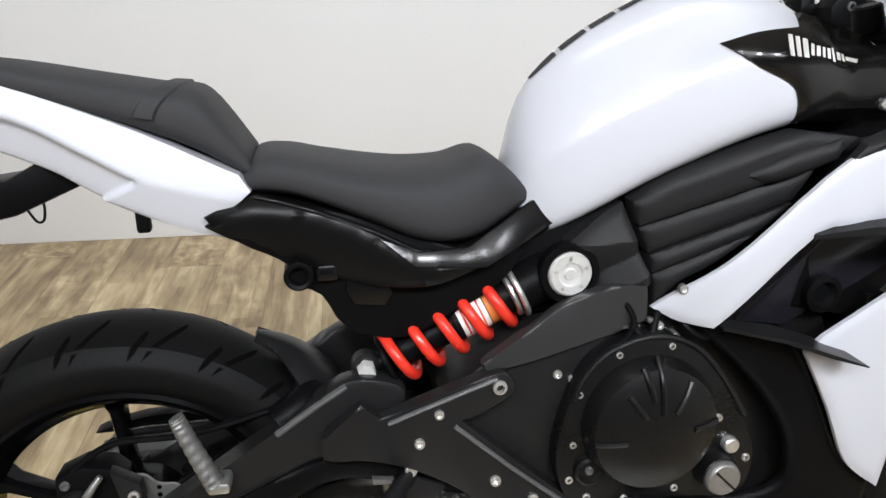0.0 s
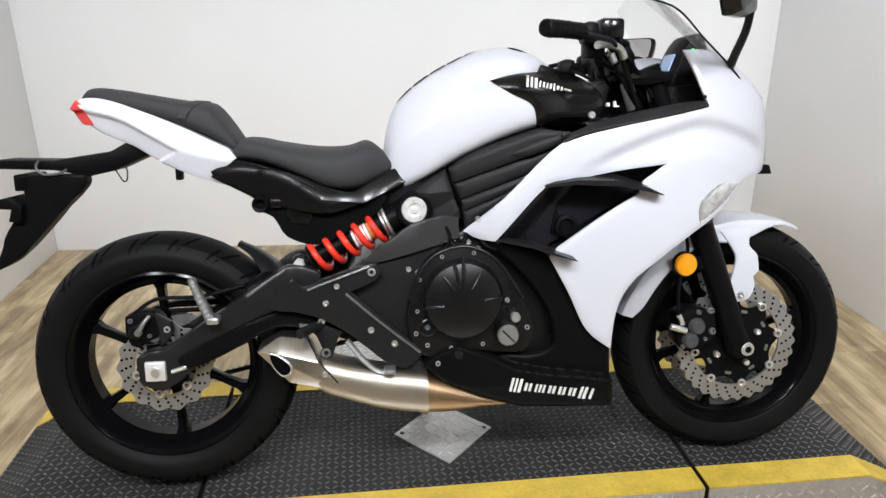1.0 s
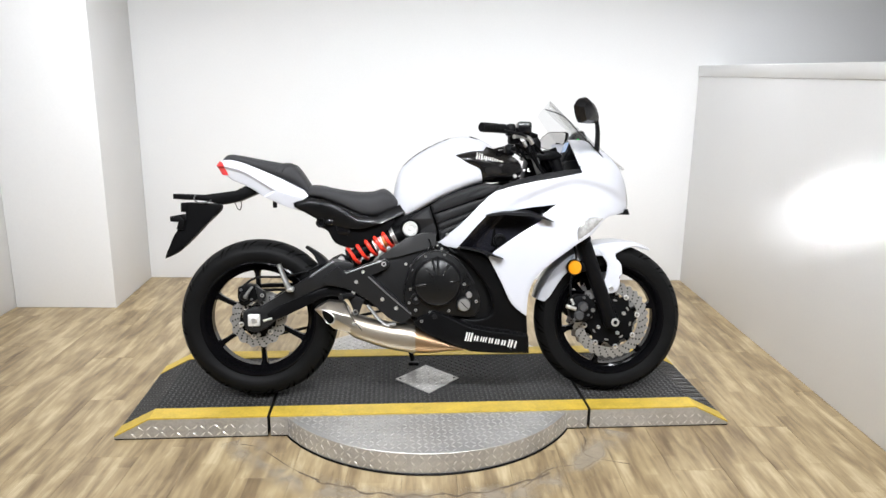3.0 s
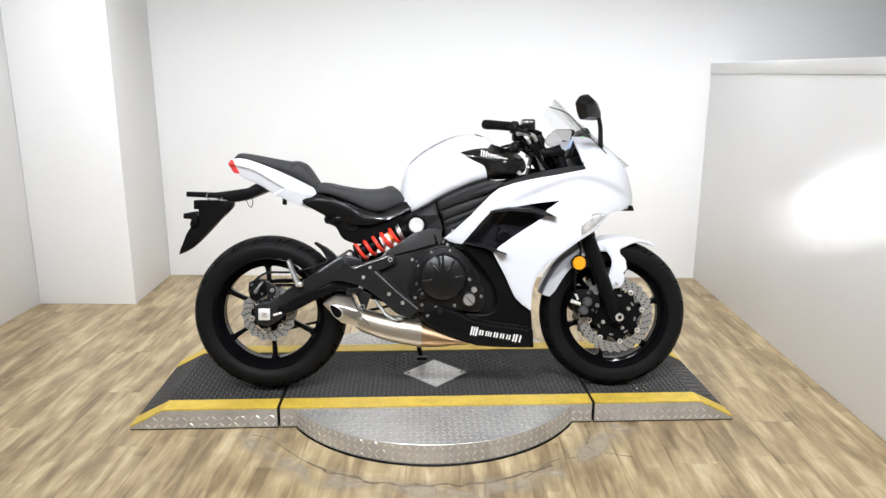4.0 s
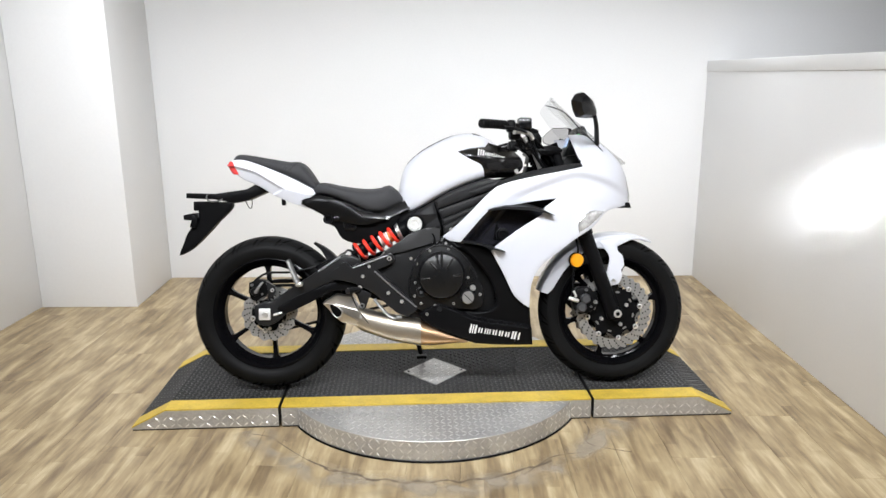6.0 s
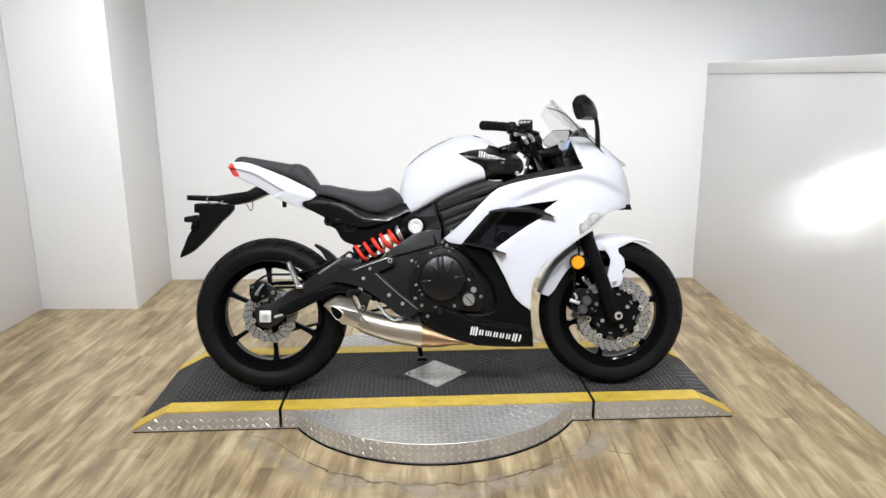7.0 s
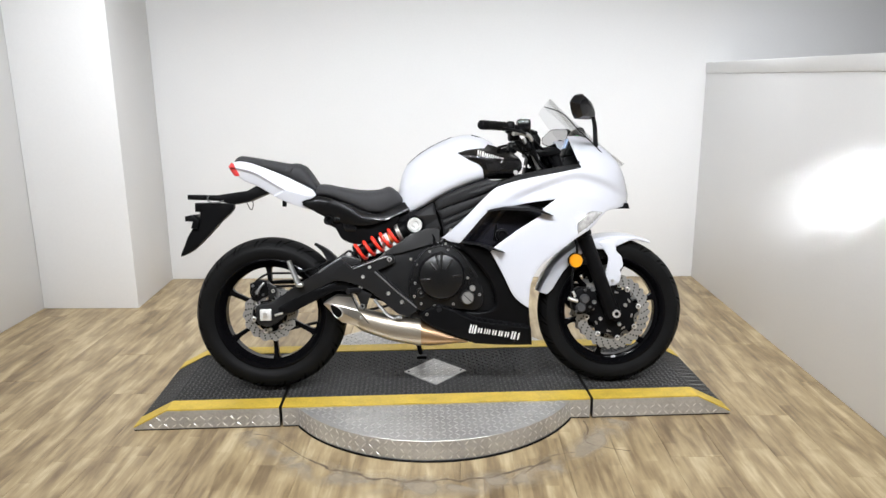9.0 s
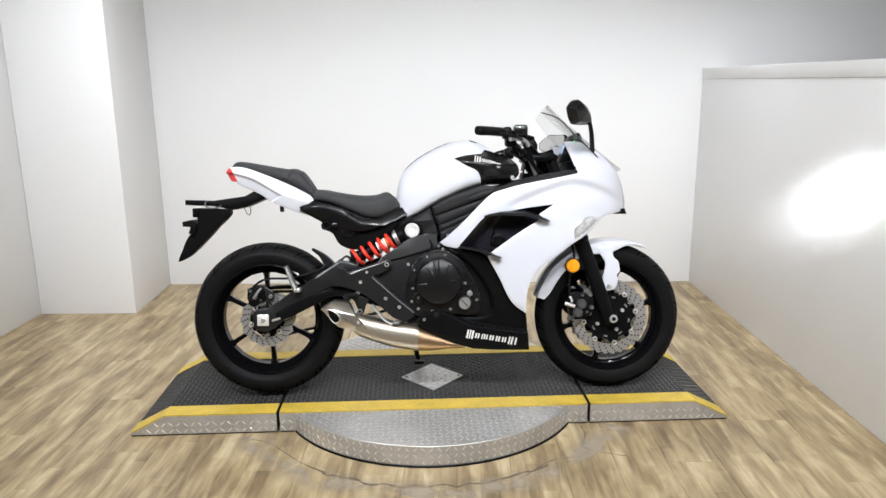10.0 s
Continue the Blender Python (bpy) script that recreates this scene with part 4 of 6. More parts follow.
# faceted end cap: a pointed tip, a folded upper plate and a slanted outlet face, alike on both sides
bm = bmesh.new()
cap_pts = {"tip": (0.227, -0.140, 0.359), "top": (0.277, -0.124, 0.389), "top2": (0.338, -0.126, 0.382), "ridge": (0.366, -0.157, 0.334), "foot": (0.424, -0.142, 0.254), "low": (0.299, -0.150, 0.288), "hip": (0.312, -0.158, 0.325), "brow": (0.279, -0.155, 0.357)}
near = {k: bm.verts.new(p) for k, p in cap_pts.items()}
far = {k: bm.verts.new((p[0], -0.200 - p[1], p[2])) for k, p in cap_pts.items()}
for vs in (near, far):
    for f in (("tip", "top", "brow"), ("top", "top2", "ridge", "brow"), ("brow", "ridge", "foot", "hip"), ("hip", "foot", "low"), ("tip", "brow", "hip", "low")):
        bm.faces.new([vs[k] for k in f])
loop = ("tip", "top", "top2", "ridge", "foot", "low")
for a, c in zip(loop, loop[1:] + loop[:1]):
    bm.faces.new((near[a], near[c], far[c], far[a]))
bmesh.ops.recalc_face_normals(bm, faces=bm.faces[:])
bmesh.ops.bevel(bm, geom=bm.edges[:], offset=0.0028, segments=2, profile=0.5, affect="EDGES")
part("exhaust_end", bm, CAPSTEEL, ex, "bright faceted exhaust end cap with a slanted outlet", 22)
bm = bmesh.new()
o = Vector((0.280, -0.1505, 0.331))
n = (Vector((0.279, -0.155, 0.357)) - Vector((0.227, -0.140, 0.359))).cross(Vector((0.299, -0.150, 0.288)) - Vector((0.227, -0.140, 0.359))).normalized()
n = n if n.y < 0 else -n
u = Vector((0.055, 0, -0.050)).normalized()
u = (u - n * u.dot(n)).normalized()
v = n.cross(u)
pentagon = glide([(-0.038, 0.004), (-0.012, 0.019), (0.020, 0.019), (0.030, 0.0), (0.020, -0.018), (-0.012, -0.015)], 4, True)
bm = bmesh.new()
ring_faces(bm, [[bm.verts.new(o + n * h + (u * p[0] + v * p[1]) * k) for p in pentagon] for h, k in ((-0.02, 1.0), (0.0035, 1.0), (0.0045, 0.95), (0.0035, 0.86), (-0.012, 0.78))], True, False)
outl = part("exhaust_outlet", bm, ALLOY, ex)
# black plate just inside the rim paints the shade of the hollow outlet
bm = bmesh.new()
ring_faces(bm, [[bm.verts.new(o + n * h + (u * p[0] + v * p[1]) * 0.85) for p in pentagon] for h in (-0.004, 0.0028)])
part("outlet_bore", bm, GROOVE, outl, "flat black face painting the dark of the bore")
bm = bmesh.new()
loft(bm, 0.606, 0.800, [(0.606, 0.283), (0.66, 0.264), (0.748, 0.228), (0.800, 0.212)], [(0.606, 0.184), (0.66, 0.182), (0.748, 0.190), (0.800, 0.192)], [(0.606, 0.046), (0.748, 0.028), (0.800, 0.020)], 2.2, 12, 28, -0.10)
part("exhaust_collector", bm, BRONZE, ex, "heat-tinted bronze collector pipe")
bm = bmesh.new()
loft(bm, 0.592, 0.612, [(0.592, 0.293), (0.612, 0.288)], [(0.592, 0.184), (0.612, 0.182)], [(0.592, 0.0505), (0.612, 0.050)], 2.6, 2, 32, -0.10)
part("exhaust_band", bm, MUFFLER, ex)
bm = bmesh.new()
tube(bm, [(0.341, -0.129, 0.380), (0.368, -0.158, 0.334), (0.427, -0.143, 0.253)], 0.0017, 8, 1)
part("cap_seam", bm, DARK, ex)
bolt("strap_bolt", ex, 0.378, -0.160, 0.306, 0.006)

# fuel tank
T_TOP = [(0.520, 0.750), (0.530, 0.825), (0.547, 0.880), (0.577, 0.918), (0.621, 0.953), (0.68, 0.986), (0.741, 1.012), (0.80, 1.023), (0.856, 1.016), (0.90, 0.996), (0.95, 0.954), (0.985, 0.912)]
T_BOT = [(0.520, 0.694), (0.577, 0.706), (0.713, 0.779), (0.846, 0.831), (0.985, 0.855)]
T_HALF = [(0.520, 0.035), (0.55, 0.065), (0.60, 0.090), (0.70, 0.116), (0.80, 0.130), (0.88, 0.128), (0.95, 0.110), (0.985, 0.09)]
T_N, T_CROWN = 5.0, 1.5


def tank_y(x, z):
    zt, zb, w = ip(T_TOP, x), ip(T_BOT, x), ip(T_HALF, x)
    f = (z - (zt + zb) / 2) / max(1e-4, (zt - zb) / 2)
    n, f = (T_CROWN if f > 0 else T_N), min(0.995, abs(f))
    return -w * (1 - f ** n) ** (1 / n)


bm = bmesh.new()
loft(bm, 0.520, 0.985, T_TOP, T_BOT, T_HALF, T_N, 48, 64, 0.0, T_CROWN)
tank = part("fuel_tank", bm, WHITE, bike, "glossy white fuel tank", 60)
bm = bmesh.new()
rows = []
for i in range(31):
    x = 0.553 + 0.20 * i / 30
    hw = 0.012 * (1 - abs(i / 15 - 1) ** 6) + 0.001
    lift = 0.0022
    rows.append([bm.verts.new((x, y, (ip(T_TOP, x) + ip(T_BOT, x)) / 2 + (ip(T_TOP, x) - ip(T_BOT, x)) / 2 * (1 - (abs(y) / ip(T_HALF, x)) ** T_CROWN) ** (1 / T_CROWN) + lift)) for y in (hw * k / 3 for k in range(-3, 4))])
for i, (p, q) in enumerate(zip(rows, rows[1:])):
    for k in range(6 if i % 6 else 0):
        bm.faces.new((p[k], p[k + 1], q[k + 1], q[k]))
part("tank_pad", bm, VINYL, tank, "dark ribbed tank pad")
bm = bmesh.new()
cyl(bm, (0.842, 0, 0.998), (0.848, 0, 1.016), 0.030, 0.028, 32, 0.004)
part("filler_cap", bm, BLACK, tank)
badge_line = [tuple(p) for p in glide([(0.760, 0.944, 1), (0.81, 0.957), (0.868, 0.962, 1), (0.882, 0.979, 1), (0.932, 0.964), (0.982, 0.945), (1.012, 0.912), (1.012, 0.875), (0.970, 0.846, 1), (0.866, 0.842, 1), (0.858, 0.879), (0.843, 0.898), (0.80, 0.918)], 5, True)]
badge_line = [Vector(p) for p in badge_line]


def badge_y(x, z):
    return min(tank_y(min(x, 0.93), min(z, ip(T_TOP, min(x, 0.93)) - 0.012)), -0.088) - 0.006


for sg in (-1, 1):
    bd = part("tank_side_cover", shell(badge_line, badge_y, 0.02, 0.012, 0.004, sg), BADGE, bike, "gloss black tank side cover with white script shapes", 30)
    if sg > 0:
        continue
    x = 0.836
    for i, (wd, ht) in enumerate(((0.004, 0.017), (0.004, 0.016), (0.005, 0.015), (0.003, 0.009), (0.004, 0.008), (0.003, 0.008), (0.004, 0.008), (0.003, 0.011), (0.005, 0.006), (0.004, 0.006), (0.012, 0.003))):
        wd, ht = wd * 1.35, ht * 1.45
        z = 0.942 - (x - 0.836) * 0.20
        ln = [(x, z - ht / 2), (x + wd, z - ht / 2 - wd * 0.20), (x + wd + 0.004, z + ht / 2 - wd * 0.20), (x + 0.004, z + ht / 2)]
        bm = bmesh.new()
        lo = [bm.verts.new((a, badge_y(a, c) - 0.0012, c)) for a, c in ln]
        hi = [bm.verts.new((a, badge_y(a, c) - 0.0020, c)) for a, c in ln]
        ring_faces(bm, [lo, hi])
        part("logo_shape", bm, PAPER, bd)
        x += wd + 0.0036
    bolt("cover_screw", bd, 0.990, badge_y(0.985, 0.875) - 0.004, 0.868, 0.008)

# seats
bm = bmesh.new()
loft(bm, 0.186, 0.556, [(0.186, 0.800), (0.20, 0.822), (0.24, 0.824), (0.282, 0.815), (0.373, 0.802), (0.442, 0.803), (0.485, 0.815), (0.505, 0.806), (0.556, 0.762)], [(0.186, 0.775), (0.252, 0.768), (0.339, 0.732), (0.394, 0.706), (0.438, 0.698), (0.482, 0.706), (0.556, 0.752)], [(0.186, 0.060), (0.20, 0.074), (0.25, 0.090), (0.34, 0.104), (0.42, 0.104), (0.48, 0.090), (0.53, 0.066), (0.556, 0.048)], 3.0, 44, 48)
seat = part("rider_seat", bm, VINYL, bike, "dark grey textured vinyl rider seat", 60)
bm = bmesh.new()
loft(bm, -0.135, 0.198, [(-0.135, 0.915), (-0.12, 0.934), (-0.09, 0.937), (0.02, 0.919), (0.10, 0.906), (0.137, 0.903), (0.152, 0.892), (0.172, 0.866), (0.198, 0.826)], [(-0.135, 0.905), (-0.09, 0.902), (0.01, 0.875), (0.119, 0.835), (0.198, 0.79)], [(-0.135, 0.042), (-0.11, 0.056), (0.0, 0.070), (0.10, 0.078), (0.15, 0.077), (0.198, 0.066)], 3.0, 40, 48)
pil = part("pillion_seat", bm, VINYL, bike, "dark grey vinyl pillion seat with a strap", 60)
bm = bmesh.new()
rings = []
for x in (0.104, 0.107, 0.126, 0.129):
    zt, zb, w = ip([(0.02, 0.919), (0.10, 0.906), (0.137, 0.903)], x), ip([(0.01, 0.875), (0.119, 0.835)], x), ip([(0.0, 0.070), (0.10, 0.078)], x)
    e = 0.004 if x in (0.107, 0.126) else 0.0
    ring = []
    for k in range(40):
        a = math.pi * (1.0 * k / 39)
        c, s2 = math.cos(a), math.sin(a)
        ring.append(bm.verts.new((x - 0.03 * (1 - s2), (w + e) * math.copysign(abs(c) ** (2 / 3), c), (zt + zb) / 2 + ((zt - zb) / 2 + e) * math.copysign(abs(s2) ** (2 / 3), s2))))
    rings.append(ring)
ring_faces(bm, rings, False, False)
part("seat_strap", bm, VINYL, pil, "vinyl grab strap")

# tail


def tail_y(x, z):
    ridge = ip([(-0.13, 0.892), (-0.048, 0.870), (0.021, 0.832), (0.076, 0.802), (0.19, 0.772)], x)
    w = ip([(-0.15, 0.055), (-0.06, 0.068), (0.05, 0.078), (0.13, 0.083), (0.20, 0.080)], x)
    d = z - ridge
    wedge = max(0, min(1, -d / 0.008)) * max(0, min(1, (0.080 + (z - 0.801) * 2.1 - x) / 0.012))
    wedge = wedge * wedge * (3 - 2 * wedge)
    return -(w - (0.22 * d if d > 0 else -0.30 * d) + 0.004 - 0.009 * wedge)


tail_line = [Vector(p) for p in glide([(-0.145, 0.903, 1), (-0.119, 0.915), (-0.058, 0.907), (0.072, 0.857), (0.184, 0.803, 1), (0.197, 0.783, 1), (0.179, 0.769, 1), (0.141, 0.745, 1), (0.196, 0.716, 1), (0.114, 0.741), (0.027, 0.778), (-0.028, 0.811), (-0.093, 0.838, 1), (-0.131, 0.868)], 5, True)]
lamp_line = [Vector(p) for p in glide([(-0.152, 0.893, 1), (-0.141, 0.911, 1), (-0.128, 0.902), (-0.122, 0.884), (-0.110, 0.858, 1), (-0.134, 0.861)], 4, True)]
panel_line = [Vector(p) for p in glide([(0.140, 0.744, 1), (0.197, 0.779, 1), (0.26, 0.764), (0.338, 0.734), (0.399, 0.704), (0.459, 0.703), (0.563, 0.757, 1), (0.581, 0.737, 1), (0.572, 0.715, 1), (0.492, 0.690), (0.40, 0.662), (0.30, 0.672), (0.194, 0.716)], 5, True)]


def panel_y(x, z):
    w = ip([(0.14, 0.084), (0.25, 0.098), (0.38, 0.112), (0.48, 0.104), (0.58, 0.068)], x)
    top = ip([(0.14, 0.75), (0.197, 0.779), (0.338, 0.734), (0.43, 0.70), (0.563, 0.757)], x)
    fold = lin(x, [(0.30, 0.760), (0.34, 0.724), (0.386, 0.690), (0.476, 0.681), (0.577, 0.724)])
    return -(w - 0.25 * max(0, top - 0.035 - z) - 0.42 * max(0, z - fold))


for sg in (-1, 1):
    part("tail_panel", shell(tail_line, tail_y, 0.03, 0.004, 0.0015, sg), WHITE, bike, "glossy white tail panel with a crease", 60)
    part("tail_lamp", shell(lamp_line, lambda x, z: min(tail_y(x, 0.872), tail_y(x, z)) - 0.004, 0.04, 0.005, 0.003, sg), LENS_RED, bike, "red tail lamp lens")
    sp = part("side_panel", shell(panel_line, panel_y, 0.03, 0.012, 0.004, sg), SATIN, bike, "gloss black side panel under the seat", 26)
    bm = bmesh.new()
    tube(bm, [(x, sg * (-panel_y(x, z) - 0.004), z) for x, z in ((0.200, 0.777), (0.26, 0.763), (0.338, 0.733), (0.399, 0.704), (0.459, 0.703), (0.50, 0.720), (0.535, 0.742))], 0.0030, 10)
    part("panel_lip", bm, SATIN, sp)
    facet = [Vector(p) for p in ((0.345, 0.726), (0.392, 0.706), (0.457, 0.707), (0.545, 0.752), (0.562, 0.757), (0.579, 0.740), (0.574, 0.724), (0.476, 0.682), (0.386, 0.691))]
    part("panel_facet", shell(facet, lambda x, z: panel_y(x, z) - 0.003, 0.004, 0.008, 0.001, sg), FACET, sp, "glossy upward-facing panel edge", 40)
bm = bmesh.new()
prism(bm, [tuple(p) for p in glide([(0.14, 0.755), (0.193, 0.716), (0.232, 0.692), (0.236, 0.668), (0.272, 0.650), (0.302, 0.604), (0.375, 0.585), (0.45, 0.62), (0.50, 0.65), (0.53, 0.69), (0.50, 0.71), (0.45, 0.70), (0.35, 0.74), (0.22, 0.77)], 3, True)], -0.085, 0.085, 0.006)
ut = part("under_tray", bm, BLACK, bike, "black plastic tray under the seat")
bm = bmesh.new()
lathe(bm, [(0.018, -0.070), (0.018, -0.098), (0.0155, -0.100), (0.0115, -0.098), (0.0110, -0.088), (0.0, -0.088), (0.0, -0.070)], 24, (0.246, 0, 0.682))
part("tray_plug", bm, BLACK, ut)
bm = bmesh.new()
box(bm, 0.267, 0.294, -0.098, -0.080, 0.673, 0.694, 0.005)
part("tray_latch", bm, GLOSS, ut)
bm = bmesh.new()
prism(bm, [(0.303, 0.686), (0.350, 0.676), (0.362, 0.650), (0.350, 0.634), (0.312, 0.638), (0.302, 0.656)], -0.092, -0.080, 0.005)
part("tray_cover", bm, GLOSS, ut)
bm = bmesh.new()
box(bm, 0.060, 0.076, -0.068, -0.052, 0.736, 0.765, 0.004)
part("strap_hook", bm, BLACK, bike)
# tail filler and plate bracket
bm = bmesh.new()
loft(bm, -0.125, 0.20, [(-0.125, 0.905), (0.0, 0.88), (0.10, 0.85), (0.20, 0.80)], [(-0.125, 0.868), (-0.05, 0.82), (0.05, 0.77), (0.20, 0.72)], [(-0.125, 0.030), (0.0, 0.040), (0.2, 0.055)], 4, 12, 24)
part("tail_core", bm, BLACK, bike)
bm = bmesh.new()
prism(bm, [(-0.325, 0.785), (-0.21, 0.782), (-0.085, 0.800), (-0.02, 0.835), (-0.004, 0.79), (-0.08, 0.757), (-0.136, 0.745), (-0.21, 0.760), (-0.325, 0.765)], -0.040, 0.040, 0.005)
pb = part("plate_bracket", bm, BLACK, bike, "black plastic rear mudguard and plate bracket")
bm = bmesh.new()
prism(bm, [tuple(p) for p in glide([(-0.286, 0.752, 1), (-0.142, 0.750, 1), (-0.144, 0.724), (-0.193, 0.676), (-0.244, 0.622), (-0.307, 0.562), (-0.357, 0.537, 1), (-0.336, 0.594), (-0.304, 0.655), (-0.276, 0.690)], 4, True)], -0.045, -0.008, 0.006)
box(bm, -0.295, -0.262, -0.045, 0.045, 0.716, 0.752, 0.004)
part("mud_flap", bm, BLACK, pb)
bm = bmesh.new()
prism(bm, [(-0.330, 0.699), (-0.297, 0.706), (-0.274, 0.687), (-0.280, 0.650), (-0.307, 0.651), (-0.299, 0.678), (-0.330, 0.680)], -0.062, 0.030, 0.003)
part("signal_stub", bm, BLACK, pb)
bm = bmesh.new()
tube(bm, [(-0.235, -0.048, 0.782), (-0.241, -0.05, 0.767), (-0.226, -0.052, 0.753), (-0.195, -0.05, 0.754), (-0.178, -0.048, 0.762)], 0.003, 8)
part("wire_loom", bm, EDGE, pb, "grey wire along the bracket")
bm = bmesh.new()
tube(bm, [(-0.116, 0.050, 0.760), (-0.110, 0.062, 0.742), (-0.101, 0.065, 0.724), (-0.092, 0.065, 0.726), (-0.088, 0.062, 0.748), (-0.092, 0.050, 0.765)], 0.0018, 6)
part("helmet_hook", bm, DARK, pb)

# frame covers below the tank
cover_bands = (
    ((0.670, 0.753, 1), (0.713, 0.784), (0.79, 0.815), (0.871, 0.840, 1), (0.938, 0.832, 1), (0.911, 0.806), (0.899, 0.8000, 1), (0.679, 0.7220, 1)),
    ((0.680, 0.7190, 1), (0.898, 0.7965, 1), (0.872, 0.7530, 1), (0.696, 0.6845, 1)),
    ((0.697, 0.6815, 1), (0.870, 0.7490, 1), (0.836, 0.7160, 1), (0.701, 0.6585, 1)),
    ((0.702, 0.6555, 1), (0.832, 0.7120, 1), (0.778, 0.670), (0.736, 0.645), (0.707, 0.612, 1)))
nose_band = ((0.797, 0.787, 1), (0.86, 0.817), (0.920, 0.832, 1), (0.914, 0.806, 1), (0.838, 0.778))


def cover_y(x, z):
    base = ip([(0.67, 0.096), (0.78, 0.118), (0.94, 0.140)], x)
    u = z - (0.755 + (x - 0.674) * 0.40)
    return -(base - 0.35 * max(0, u))


rear_line = [Vector(p) for p in glide([(0.588, 0.700, 1), (0.630, 0.731), (0.664, 0.750, 1), (0.676, 0.705), (0.694, 0.648, 1), (0.680, 0.622, 1), (0.632, 0.636), (0.622, 0.655)], 4, True)]


def rear_y(x, z):
    u = z - (0.699 + (x - 0.60) * 0.06)
    v = z - (0.650 + (x - 0.621) * 0.62)
    return -(0.100 + (x - 0.6) * 0.13 - 0.50 * max(0, u) - 0.40 * max(0, -u) + 0.95 * max(0, min(0.03, -v)))


for sg in (-1, 1):
    for k, band in enumerate(cover_bands):
        part("frame_cover", shell([Vector(p) for p in glide(band, 4, True)], lambda x, z: cover_y(x, z) - (0.008, 0.0, 0.003, 0.001)[k], 0.03, 0.006, 0.005, sg), FRAME, bike, "dark grey ribbed frame cover", 50)
    part("frame_cover", shell([Vector(p) for p in glide(nose_band, 4, True)], lambda x, z: cover_y(x, z) - 0.014, 0.03, 0.006, 0.007, sg), FRAME, bike, "raised nose of the grey frame cover", 50)
    part("frame_cover_end", shell(rear_line, rear_y, 0.03, 0.0035, 0.006, sg), FRAME, bike, "dark grey faceted frame cover end", 25)
# added black filler that closes the see-through gaps under the tank
bm = bmesh.new()
prism(bm, [(0.44, 0.60), (0.46, 0.70), (0.56, 0.72), (0.70, 0.78), (0.86, 0.83), (1.0, 0.85), (1.02, 0.75), (0.80, 0.60), (0.60, 0.60)], -0.062, 0.062, 0.005)
part("under_tank_filler", bm, BLACK, bike, "black filler block behind the frame covers")


# fairing


F_W = [(0.60, 0.105), (0.70, 0.112), (0.775, 0.152), (0.85, 0.168), (1.0, 0.184), (1.12, 0.190), (1.22, 0.178), (1.32, 0.145), (1.40, 0.10), (1.445, 0.055), (1.475, 0.012)]
F_K = [(0.17, 0.70), (0.35, 0.86), (0.55, 0.97), (0.68, 1.0), (0.82, 0.99), (0.90, 0.94), (1.0, 0.76), (1.06, 0.5)]
F_CREASE = [(0.90, 0.742), (0.962, 0.772), (1.059, 0.815), (1.17, 0.853), (1.238, 0.862), (1.334, 0.840), (1.42, 0.806), (1.48, 0.78)]


def fair_y(x, z):
    w = ip(F_W, x) * ip(F_K, z)
    u = ip(F_CREASE, x) - z
    fade = max(0, min(1, (x - 0.93) / 0.10)) * max(0, min(1, (1.47 - x) / 0.08))
    s = max(0, min(1, u / 0.022)) * max(0, min(1, (0.085 - u) / 0.055))
    return -(w - 0.012 * fade * s)


fair_line = [Vector(p) for p in glide([(0.700, 0.613, 1), (0.779, 0.684), (0.908, 0.809), (1.016, 0.841), (1.148, 0.866), (1.241, 0.886, 1), (1.227, 0.914, 1), (1.190, 1.006, 1), (1.249, 1.006), (1.31, 0.980), (1.395, 0.918), (1.453, 0.840), (1.474, 0.772), (1.470, 0.735, 1), (1.400, 0.724), (1.349, 0.710), (1.287, 0.651), (1.217, 0.608), (1.140, 0.554), (1.076, 0.498), (1.045, 0.431), (1.039, 0.337, 1), (0.980, 0.385), (0.934, 0.475), (0.887, 0.560, 1), (0.906, 0.583, 1), (0.996, 0.648), (1.081, 0.701, 1), (1.088, 0.727, 1), (1.140, 0.763, 1), (1.038, 0.750), (0.930, 0.729), (0.876, 0.717), (0.768, 0.594, 1), (0.73, 0.598)], 5, True)]
belly_line = [Vector(p) for p in glide([(0.598, 0.314, 1), (0.634, 0.342), (0.685, 0.364), (0.745, 0.340), (0.84, 0.318), (0.905, 0.34), (0.905, 0.40), (0.875, 0.462), (0.813, 0.535), (0.730, 0.600, 1), (0.768, 0.598), (0.84, 0.585), (0.890, 0.556), (0.938, 0.475), (0.985, 0.388), (1.044, 0.338, 1), (1.058, 0.186, 1), (0.94, 0.186), (0.832, 0.192, 1), (0.746, 0.221), (0.643, 0.270)], 5, True)]


def belly_y(x, z):
    line = lin(x, [(0.601, 0.316), (0.634, 0.340), (0.685, 0.360), (0.745, 0.336), (0.818, 0.300), (0.891, 0.286), (0.977, 0.276), (1.06, 0.262)])
    low = max(0, min(1, (line - z) / 0.009))
    low = low * low * (3 - 2 * low)
    side = 0.97 * ip(F_W, x) * ip(F_K, z) - 0.012
    pan = lin(x, [(0.59, 0.134), (0.72, 0.142), (0.90, 0.146), (1.06, 0.150)]) - 0.22 * max(0, 0.255 - z)
    return -(side + (max(side + 0.008, pan) - side) * low)


